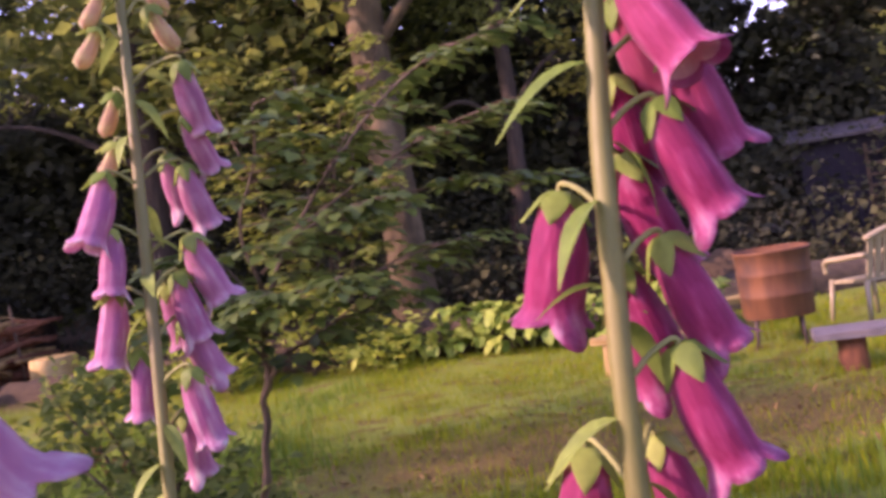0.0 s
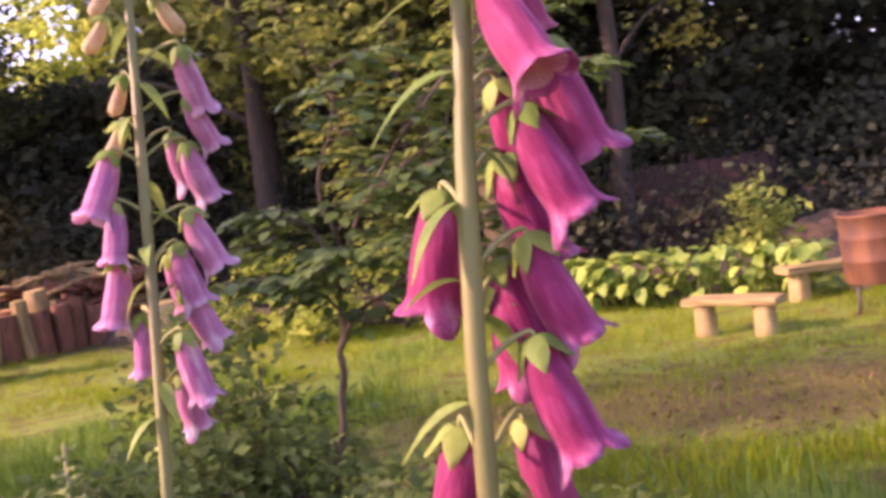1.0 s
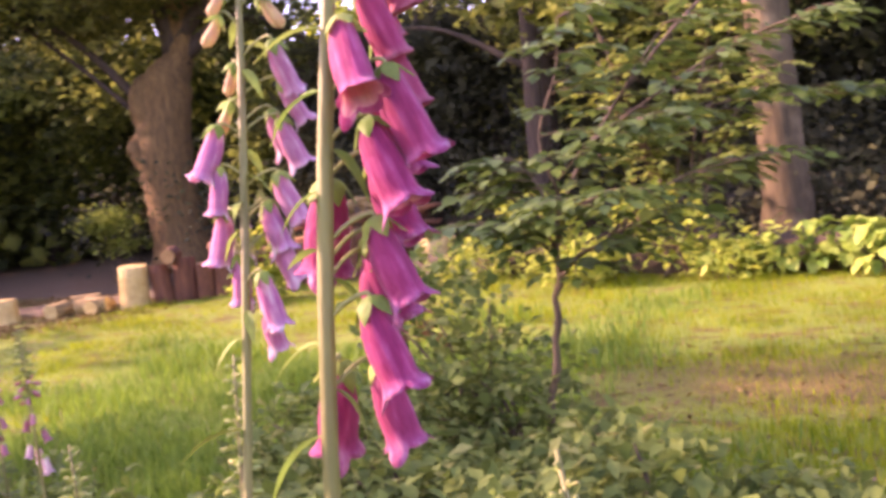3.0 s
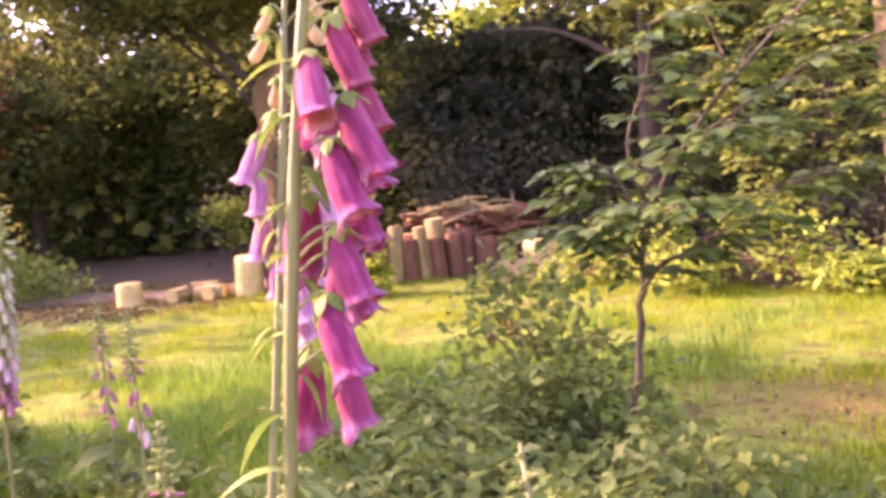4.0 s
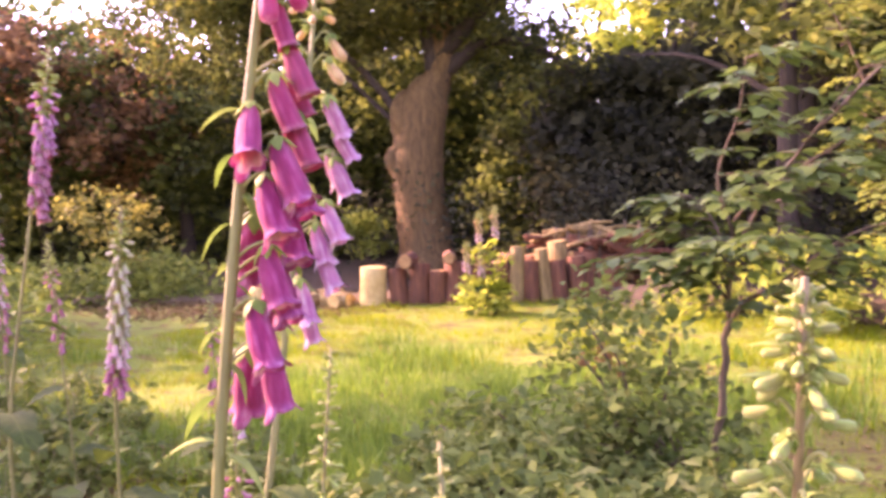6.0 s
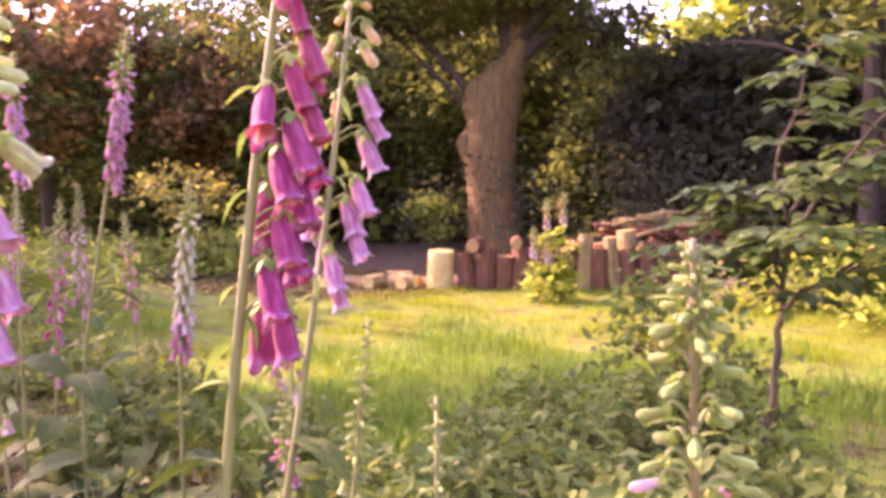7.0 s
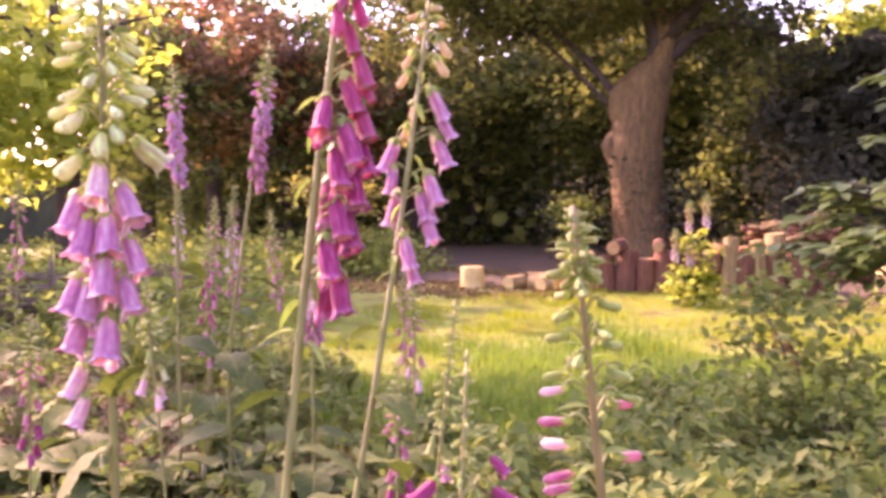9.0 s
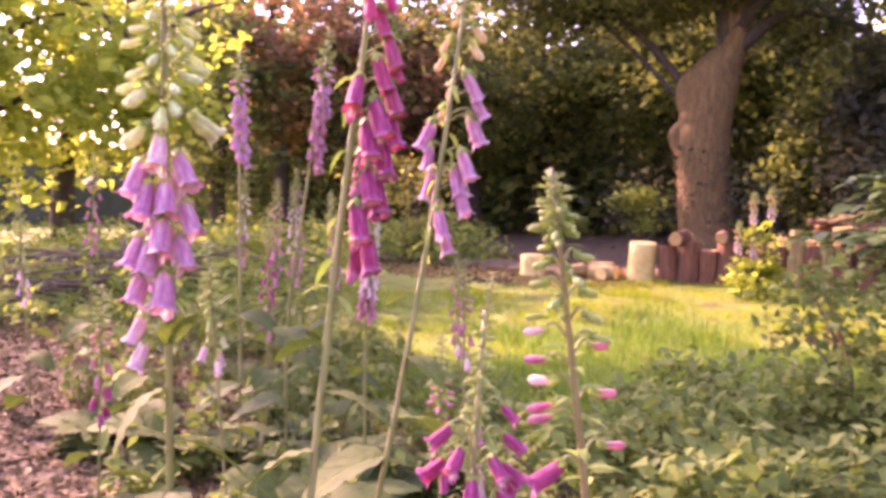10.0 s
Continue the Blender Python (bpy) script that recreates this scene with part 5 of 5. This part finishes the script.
def build_magenta_foxglove():
    f = Foxglove("tall magenta foxglove in full flower, bells on one side", stem_line((-0.047, 0.035, 0.221), (-0.009, 0.118, -0.042)), 1.66, 0.0049, seed=1)
    for apex, mouth, wide in [
            ((-0.020, 0.008, 1.406), (-0.002, -0.008, 1.363), 0.96), ((-0.002, 0.018, 1.379), (0.012, 0.026, 1.331), 1.02), ((-0.014, 0.014, 1.352), (0.004, 0.013, 1.306), 1.0),
            ((-0.056, 0.030, 1.322), (-0.067, 0.031, 1.271), 1.2), ((-0.019, 0.016, 1.298), (-0.002, 0.016, 1.253), 1.0), ((-0.036, 0.034, 1.278), (-0.031, 0.027, 1.234), 0.98),
            ((-0.021, 0.004, 1.256), (-0.005, 0.004, 1.208), 1.04), ((-0.033, 0.024, 1.217), (-0.021, 0.023, 1.170), 1.0), ((-0.062, 0.024, 1.216), (-0.072, 0.026, 1.164), 1.04),
            ((-0.028, 0.040, 1.333), (-0.012, 0.038, 1.285), 1.0), ((-0.036, 0.034, 1.288), (-0.020, 0.034, 1.240), 1.0), ((-0.026, 0.046, 1.368), (-0.014, 0.052, 1.322), 0.94)]:
        f.bell_to(apex, mouth, M_MAGENTA, wide=wide * 0.92)
    for apex, mouth in [((-0.012, 0.030, 1.488), (-0.006, 0.036, 1.450)), ((-0.012, 0.040, 1.456), (-0.002, 0.050, 1.414)), ((-0.016, 0.028, 1.430), (-0.006, 0.038, 1.386)), ((-0.018, 0.044, 1.402), (-0.004, 0.050, 1.358)),
                        ((-0.026, 0.050, 1.440), (-0.020, 0.058, 1.400))]:
        f.bell_to(apex, mouth, M_ROSE, wide=0.84, young=True)
    for k in range(9):
        f.bell(1.50 + 0.012 * k, (k * 67) % 130 - 25, 0.040 - 0.002 * k, 0.040 - 0.0022 * k, M_ROSE if k < 5 else M_PEACH, True)
    f.bud_tip(1.57, 1.65, 12, None, 0.015)
    for k, (z, az, length) in enumerate([(1.405, 212, 0.036), (1.372, 190, 0.042), (1.318, 218, 0.036), (1.285, 165, 0.026), (1.235, 195, 0.034), (1.185, 200, 0.046), (1.15, 225, 0.046), (1.14, 20, 0.045)]):
        f.bract(z, az, length, -8 + 14 * (k % 3))
    for k, (z, az) in enumerate([(1.34, 10), (1.27, 50), (1.21, 20)]):
        f.bract(z, az, 0.032, 35)
    leafy(f, [(1.08, 215, 0.07, -5), (1.02, 60, 0.09, 0), (0.95, 250, 0.12, 10), (0.88, 10, 0.16, 5), (0.82, 190, 0.17, 0), (0.74, 300, 0.2, 0), (0.70, 100, 0.2, -5), (0.62, 30, 0.24, -5), (0.56, 220, 0.24, -10), (0.40, 330, 0.28, -15), (0.36, 130, 0.28, -15)])


def build_lilac_foxglove():
    f = Foxglove("slender lilac foxglove, upper flowers fading to peach", stem_line((-0.336, -0.005, 0.013), (0.253, 0.189, -0.059)), 1.70, 0.0046, seed=2)
    for apex, mouth in [((-0.354, 0.268, 1.389), (-0.366, 0.250, 1.341)), ((-0.296, 0.296, 1.464), (-0.294, 0.318, 1.418)), ((-0.304, 0.312, 1.428), (-0.296, 0.332, 1.389)),
                        ((-0.314, 0.316, 1.392), (-0.306, 0.330, 1.346)), ((-0.326, 0.318, 1.402), (-0.322, 0.330, 1.360)), ((-0.364, 0.272, 1.307), (-0.371, 0.262, 1.256)),
                        ((-0.312, 0.298, 1.338), (-0.296, 0.306, 1.289)), ((-0.322, 0.290, 1.312), (-0.314, 0.296, 1.264)), ((-0.327, 0.300, 1.277), (-0.308, 0.304, 1.231)),
                        ((-0.310, 0.252, 1.246), (-0.305, 0.262, 1.194)), ((-0.328, 0.274, 1.212), (-0.324, 0.280, 1.168)), ((-0.338, 0.304, 1.304), (-0.334, 0.316, 1.260)),
                        ((-0.354, 0.262, 1.350), (-0.358, 0.256, 1.306)), ((-0.350, 0.270, 1.262), (-0.356, 0.272, 1.216))]:
        f.bell_to(apex, mouth, M_LILAC, wide=0.88)
    for z, az, r, length in [(1.496, 225, 0.040, 0.030), (1.515, 46, 0.042, 0.034), (1.412, 195, 0.026, 0.034), (1.545, 60, 0.040, 0.034), (1.525, 230, 0.03, 0.03), (1.45, 170, 0.024, 0.03)]:
        f.bell(z, az, r, length * 1.1, M_PEACH, True, 30)
    f.bud_tip(1.56, 1.69, 18, M_PEACH, 0.022)
    for k, z in enumerate(np.linspace(1.16, 1.52, 15)):
        f.bract(z, 150 + 83 * k, 0.034, -5 + 18 * (k % 3))
    leafy(f, [(1.1, 210, 0.06, -5), (1.0, 20, 0.09, 0), (0.9, 120, 0.14, 0), (0.84, 260, 0.16, 5), (0.74, 30, 0.2, 0), (0.64, 200, 0.24, -5), (0.5, 100, 0.26, -10), (0.4, 310, 0.28, -15)])


def build_cream_foxglove():
    f = Foxglove("foxglove with cream upper buds and lilac-pink lower bells", lambda z: (-0.25, -0.18), 1.72, 0.0052, seed=3)
    for z, off, length, petal in [(1.372, 62, 0.046, M_CREAM), (1.400, -50, 0.040, M_CREAM), (1.375, -5, 0.044, M_CREAM), (1.385, 22, 0.036, M_CREAM), (1.350, -55, 0.044, M_CREAM),
                                  (1.340, -14, 0.048, M_BLUSH), (1.308, -62, 0.050, M_LILAC), (1.280, -45, 0.050, M_LILAC), (1.282, 2, 0.052, M_LILAC), (1.255, 52, 0.048, M_LILAC),
                                  (1.235, -10, 0.054, M_LILAC), (1.212, -66, 0.048, M_LILAC), (1.212, 40, 0.048, M_LILAC), (1.205, -40, 0.050, M_LILAC), (1.165, -64, 0.046, M_LILAC), (1.165, -6, 0.056, M_LILAC)]:
        f.bell(z, 94 if off == 62 else -11.5 + math.degrees(math.asin(max(-0.95, min(0.95, off / 76)))), 0.068, length, petal, petal is M_CREAM and abs(off) < 60, 52 if petal is M_CREAM else None, 1.12)
    f.bell_to((-0.222, -0.168, 1.318), (-0.199, -0.158, 1.272), M_LILAC, wide=1.02)
    for z, az, length, petal in [(1.30, 150, 0.048, M_LILAC), (1.25, 200, 0.05, M_LILAC), (1.22, 160, 0.048, M_LILAC), (1.18, 185, 0.05, M_LILAC), (1.34, 180, 0.045, M_BLUSH), (1.105, -90, 0.042, M_BLUSH), (1.07, -75, 0.040, M_BLUSH)]:
        f.bell(z, az, 0.062, length, petal)
    for k in range(26):
        f.bell(1.398 + 0.0075 * k, -11 + (k * 137) % 240 - 120, 0.056 - 0.0010 * k, 0.040 - 0.0008 * k, M_CREAM, True, 66 + 8 * math.sin(k * 3), 0.9)
    f.bud_tip(1.575, 1.71, 22, None, 0.02)
    for k, z in enumerate(np.linspace(1.12, 1.5, 12)):
        f.bract(z, 40 + 97 * k, 0.03, 10)
    leafy(f, [(1.06, 20, 0.08, -60), (1.0, -80, 0.10, 20), (0.93, 80, 0.13, 10), (0.86, -30, 0.16, 5), (0.8, 120, 0.17, 0), (0.76, -100, 0.18, 5), (0.68, 40, 0.2, 0), (0.6, -10, 0.24, -5), (0.52, 200, 0.24, -10), (0.45, -70, 0.26, -10), (0.4, 100, 0.28, -10)])


def build_budding_foxglove():
    f = Foxglove("young foxglove spire of hairy green buds, lowest ones pink", stem_line((0.389, 0.166), (0.022, -0.253), -0.22), 1.285, 0.0038, M_STEM_DARK, seed=4)
    right = 50.0
    for z, off, length, petal, closed in [(1.168, -1, 0.022, M_BUDGREEN, True), (1.150, 1, 0.022, M_BUDGREEN, True), (1.155, -0.8, 0.024, M_BLUSH, True), (1.140, 0.9, 0.028, M_PINK, True), (1.128, -1, 0.030, M_PINK, True),
                                          (1.108, -0.9, 0.034, M_BLUSH, True), (1.098, 0.9, 0.034, M_PINK, True), (1.090, -1, 0.031, M_PINK, True), (1.078, -0.6, 0.031, M_PINK, True), (1.050, 0.8, 0.032, M_PINK, True), (1.035, -0.9, 0.040, M_MAGENTA, False)]:
        f.bell(z, (right + 20 if off > 0 else right + 180) + 25 * math.sin(z * 900), 0.034, length * 0.86, petal, closed, 80 if closed else 55, 0.76 if closed else 1.0)
    for k in range(13):
        f.bell(1.17 + 0.006 * k, 30 + 137.5 * k, 0.028 - 0.0008 * k, 0.019 - 0.0003 * k, M_BUDGREEN, True, 75)
    f.bud_tip(1.235, 1.28, 22, None, 0.013)
    for k, z in enumerate(np.linspace(1.0, 1.27, 30)):
        f.bract(z, 137 * k, 0.032 - 0.0006 * k, -25)
    leafy(f, [(0.98, 40, 0.07, 0), (0.92, 200, 0.1, 0), (0.84, 300, 0.14, 0), (0.7, 90, 0.2, 0), (0.6, 220, 0.22, -5), (0.45, 330, 0.24, -10)])


def spire(label, line, top, first, petals, r0=0.004, seed=0, size=0.04, side=None, group="", far=True, stem=M_STEM, tip=0.2, leaves=4, step=0.02, budsize=0.55):
    """A foxglove given by its stem, the heights of its lowest flower and tip, and its colours from below upwards."""
    f = Foxglove(label, line, top, r0, stem, group, far, seed)
    z_bud = top - tip
    n = max(3, int((z_bud - first) / step))
    for k in range(n):
        s = k / n
        az = (k * 137.5) % 360 if side is None else side + f.rng.uniform(-85, 85)
        f.bell(first + (z_bud - first) * (s + f.rng.uniform(-0.4, 0.4) / n), az, size * f.rng.uniform(0.75, 1.1), size * (1.05 - 0.3 * s) * f.rng.uniform(0.85, 1.1), petals[min(len(petals) - 1, int(s * len(petals)))])
    f.bud_tip(z_bud, top - 0.01, int(max(6, tip / 0.007)), petals[-1], size * budsize)
    for k in range(leaves):
        f.leaf(0.12 + (first - 0.2) * k / leaves, 97 * k + 40 * seed, 0.26 - 0.12 * k / leaves, -5)
    return f


build_magenta_foxglove()
build_lilac_foxglove()
build_cream_foxglove()
build_budding_foxglove()
spire("slim foxglove spire of dark green buds with a few magenta bells", stem_line((-0.642, -0.07), (0.562, 0.179)), 1.10, 0.80, [M_PINK, M_BUDGREEN, M_BUDGREEN, M_BUDGREEN], 0.004, 11, 0.038, far=False, tip=0.24)
e = spire("short foxglove with hairy pale buds and deep pink lower bells", stem_line((-0.012, -0.226), (0.183, 0.203), -0.35), 1.12, 0.93, [M_BLUSH, M_BUDGREEN], 0.0042, 12, 0.026, far=False, tip=0.14, step=0.012)
for z, az, length in [(1.01, 40, 0.034), (0.985, -100, 0.044), (0.975, 60, 0.042), (0.965, -60, 0.046), (0.955, 10, 0.044), (0.945, -125, 0.05), (0.94, 75, 0.048), (0.93, -30, 0.052), (0.92, 100, 0.048), (0.915, 40, 0.054), (0.90, -85, 0.052), (0.89, 60, 0.05)]:
    e.bell(z, az, 0.06, length * 0.82, M_MAGENTA, False, 48)
spire("pink foxglove spire rising tall against the dark wood", stem_line((-2.436, 0.205), (0.702, 0.095)), 1.90, 1.39, [M_PINK, M_PINK, M_LILAC], 0.006, 13, 0.052, 20, group="foxgloves deeper in the bed", tip=0.2, step=0.007, budsize=0.62)
spire("mauve foxglove spire with a drooping tip", lambda z: (-2.9 + 0.03 * z, 0.55), 1.87, 1.43, [M_LILAC], 0.006, 14, 0.050, 30, group="foxgloves deeper in the bed", tip=0.17, step=0.008, budsize=0.62)
spire("pale spent foxglove with white seed heads and violet bells below", stem_line((-2.16, 0.242), (0.891, -0.023), -0.5), 1.38, 0.80, [M_PINK, M_BLUSH, M_PALE, M_PALE, M_PALE], 0.006, 15, 0.043, group="foxgloves deeper in the bed", tip=0.16, step=0.008, budsize=0.7)
for k, (x, y, top, first, petals) in enumerate([
        (-4.62, 0.05, 1.50, 0.95, [M_PINK]), (-4.9, 0.5, 1.22, 0.8, [M_PINK, M_BLUSH]), (-4.4, -0.25, 1.25, 0.7, [M_BLUSH, M_BUDGREEN]), (-3.9, 0.95, 1.35, 0.8, [M_PINK]), (-4.3, 1.25, 1.32, 0.75, [M_PINK, M_BLUSH]),
        (-3.6, 1.3, 1.28, 0.8, [M_PINK]), (-4.8, 1.0, 1.4, 0.85, [M_PINK, M_BLUSH]), (-3.2, 0.75, 1.2, 0.6, [M_PINK, M_MAGENTA]), (-5.3, 1.6, 1.45, 0.8, [M_PINK]), (-3.4, 0.2, 1.15, 0.75, [M_BLUSH]),
        (-2.2, 1.3, 1.0, 0.6, [M_BLUSH, M_PINK]), (-1.75, 0.25, 1.12, 0.74, [M_BLUSH, M_BLUSH, M_CREAM, M_BUDGREEN, M_BUDGREEN]), (-1.3, 0.75, 0.86, 0.45, [M_MAGENTA, M_PINK]),
        (-2.3, -0.1, 0.95, 0.5, [M_MAGENTA, M_PINK]), (-3.0, 1.7, 1.0, 0.5, [M_PINK])]):
    spire("pink foxglove among others in the flower bed", lambda z, x=x, y=y, k=k: (x + 0.06 * math.sin(k) * z, y + 0.05 * math.cos(2 * k) * z), top, first, petals, 0.0045, 30 + k, 0.050, group="foxgloves deeper in the bed", tip=0.22, step=0.026)
for k, (x, y, top) in enumerate([(-7.06, 7.87, 1.31), (-6.92, 8.01, 1.38), (-7.17, 7.76, 0.96), (-7.0, 7.85, 0.9)]):
    spire("pale pink foxglove growing by the log stockade", lambda z, x=x, y=y: (x + 0.05 * (z - 1), y), top, top - 0.36, [M_BLUSH, M_PEACH], 0.008, 60 + k, 0.062, group="foxgloves by the logs", tip=0.14, step=0.014, budsize=0.8)
bush("leafy_clump", "clump of sunlit yellow-green leaves under the foxgloves", (-6.98, 7.85, 0), 5, [(0, 0, 0.24, 0.36, 0.36, 0.2), (0.10, 0.05, 0.66, 0.14, 0.14, 0.38), (-0.14, 0.06, 0.52, 0.14, 0.14, 0.36)], M_LIME, 64, 10, 0.07, 0.12, 440)


def rosette(x, y, seed, scale=1.0):
    rng = np.random.default_rng(seed)
    t = thing("foxglove_rosette", "rosette of large soft grey-green foxglove leaves", "plant", (x, y, 0), "leaf rosettes of the bed")
    for k in range(9):
        a = k * 40 + rng.uniform(-15, 15)
        m = pose(0.02 * math.cos(radians(a)), 0.02 * math.sin(radians(a)), rng.uniform(0.03, 0.16) * scale, rng.uniform(-20, 20), rng.uniform(-50, -5), a) @ Matrix.Scale(rng.uniform(0.2, 0.32) * scale, 4)
        part("leaf", shared(FOXLEAF, M_FOXLEAF), None, t, m=m)
    part("crown_stalk", mesh("crown_stalk", *tube([(0, 0, -0.03), (0, 0, 0.2 * scale)], [0.02, 0.01], 6)), M_STEM, t)


rng = np.random.default_rng(17)
for k in range(38):
    x, y = rng.uniform(-3.6, -0.1), rng.uniform(-0.5, 1.5) * rng.uniform(0.5, 1)
    if y > -0.05 or x > -0.5:
        rosette(x, y, 500 + k, rng.uniform(0.7, 1.25))
for k, (x, y) in enumerate([(0.05, 0.0), (-0.3, -0.15), (-0.35, 0.2), (-0.15, 0.35), (-0.5, 0.45), (-0.6, 0.1), (0.1, 0.35)]):
    rosette(x, y, 560 + k, 1.0 + 0.12 * (k % 4))


def build_bed_foliage():
    """Low mixed growth between the foxgloves, too small and dense to be told apart."""
    rng = np.random.default_rng(19)
    c, stalks = [], []
    for _ in range(420):
        x, y = rng.uniform(-8.0, -0.5), rng.uniform(-0.6, 2.3)
        if x < -0.9 and y < -0.28 + 0.035 * (1.0 - x) + 0.1 * rng.uniform():
            continue
        if rng.uniform() < 0.45 * math.exp(-((x + 3.6) / 1.6) ** 2 - ((y + 0.2) / 0.8) ** 2) + 0.8 * math.exp(-((x + 1.6) / 0.9) ** 2 - ((y + 0.5) / 0.5) ** 2) + 0.1:
            continue
        h = rng.uniform(0.08, 0.36)
        for _ in range(4):
            top = Vector((x + rng.normal(0, 0.07), y + rng.normal(0, 0.07), h * rng.uniform(0.7, 1.15)))
            foot = Vector((x + rng.normal(0, 0.02), y + rng.normal(0, 0.02), ground_z(x, y) - 0.01))
            stalks.append(tube([foot, foot.lerp(top, 0.5) + Vector((0, 0, 0.02)), top], [0.003, 0.0025, 0.0015], 4))
            for k in range(7):
                c.append(foot.lerp(top, rng.uniform(0.3, 1.0)) + Vector(rng.normal(0, 0.028, 3)))
    c = np.array(c)
    ob = part("bed_foliage", leaf_cloud("bed_foliage", c, rng.uniform(0.04, 0.11, len(c)), rng, 0.6, 0.5), M_SHRUB, None)
    tagged(ob, "low dull green growth between the foxgloves", "foliage", kind="stuff")
    ob = part("bed_stalks", mesh("bed_stalks", *joined(stalks)), M_STEM, None)
    tagged(ob, "thin green stalks of the low growth in the bed", "foliage", kind="stuff")
    c = []
    for _ in range(330):
        far, a = rng.uniform(8.5, 20), radians(rng.uniform(70, 96))
        x, y, h = 0.5 - far * math.sin(a), -0.4 + far * math.cos(a), rng.uniform(0.15, 0.7)
        c.append(np.column_stack([rng.normal(x, 0.22, 30), rng.normal(y, 0.22, 30), np.abs(rng.normal(h * 0.6, h * 0.35, 30)) + 0.02]))
    c = np.concatenate(c)
    ob = part("bracken", leaf_cloud("bracken", c, rng.uniform(0.08, 0.2, len(c)), rng, 0.6, 0.4), M_BUSH, None)
    tagged(ob, "rough growth of bracken and nettles before the wood", "undergrowth", kind="stuff")


build_bed_foliage()

# ---- grass
rng = np.random.default_rng(21)


def grow_grass(count):
    """Blades over the whole lawn, thicker towards the flower bed, in two kinds that run into each other."""
    az, far = np.radians(rng.uniform(-34, 78, count)), rng.uniform(2.0, 12.5, count)
    xy = np.column_stack([0.4 - far * np.sin(az), -0.4 + far * np.cos(az)])
    round_about = np.column_stack([rng.uniform(-9, 7, count // 3), rng.uniform(-6, 3.5, count // 3)])
    round_about = [p for p in round_about if ((p[0] + 3.6) / 5.4) ** 2 + ((p[1] + 0.6) / 2.0) ** 2 > 1.0 and (p[1] < -1.2 or p[0] > 1.4)]
    xy = np.concatenate([xy, round_about])
    lush, lawn = [], []
    for x, y in xy:
        if (y < 0.9 and -8.5 < x < 1.4 and y > -1.2) or y > 9.2 - 0.15 * x or (x < -9.5 and y > 4.5):
            continue
        w = math.exp(-((x + 3.4) / 2.0) ** 2 - ((y - 3.9) / 1.8) ** 2) + 0.22 * math.exp(-((x - 0.3) / 1.2) ** 2 - ((y - 2.6) / 0.6) ** 2)
        w += 0.5 * noise.noise((x * 0.8, y * 0.8, 3.0))
        bare = noise.noise((x * 0.55, y * 1.3, 5.0)) + 0.4 * noise.noise((x * 3, y * 4, 1.0))
        if bare + 0.6 * math.exp(-((x - 0.5) / 2.4) ** 2 - ((y - 4.55) / 0.75) ** 2) + 0.5 * math.exp(-((x + 6.9) / 1.7) ** 2 - ((y - 6.9) / 0.8) ** 2) > 0.10 + 0.6 * max(0, w) + rng.uniform(-0.2, 0.2) + (1.0 if rng.uniform() < 0.34 else 0.0) + (0.25 if y > 6.0 else 0.0):
            continue
        tuft = 0.8 + 0.6 * noise.noise((x * 1.3, y * 1.3, 9.0))
        if w > rng.uniform(0.15, 0.6):
            lush.append((x, y, tuft * rng.uniform(0.07, 0.20)))
        else:
            lawn.append((x, y, tuft * rng.uniform(0.03, 0.10)))
    for name, label, rows, mat in (("lush_grass", "lush green grass behind the flower bed", lush, M_LUSH), ("lawn_grass", "thin sunlit lawn of yellow-green grass", lawn, M_GRASS)):
        rows = np.array(rows)
        ob = part(name, blades(name, rows[:, :2], rows[:, 2], rng, 0.6, 0.04), mat, None)
        tagged(ob, label, "grass", kind="stuff")


grow_grass(300000)
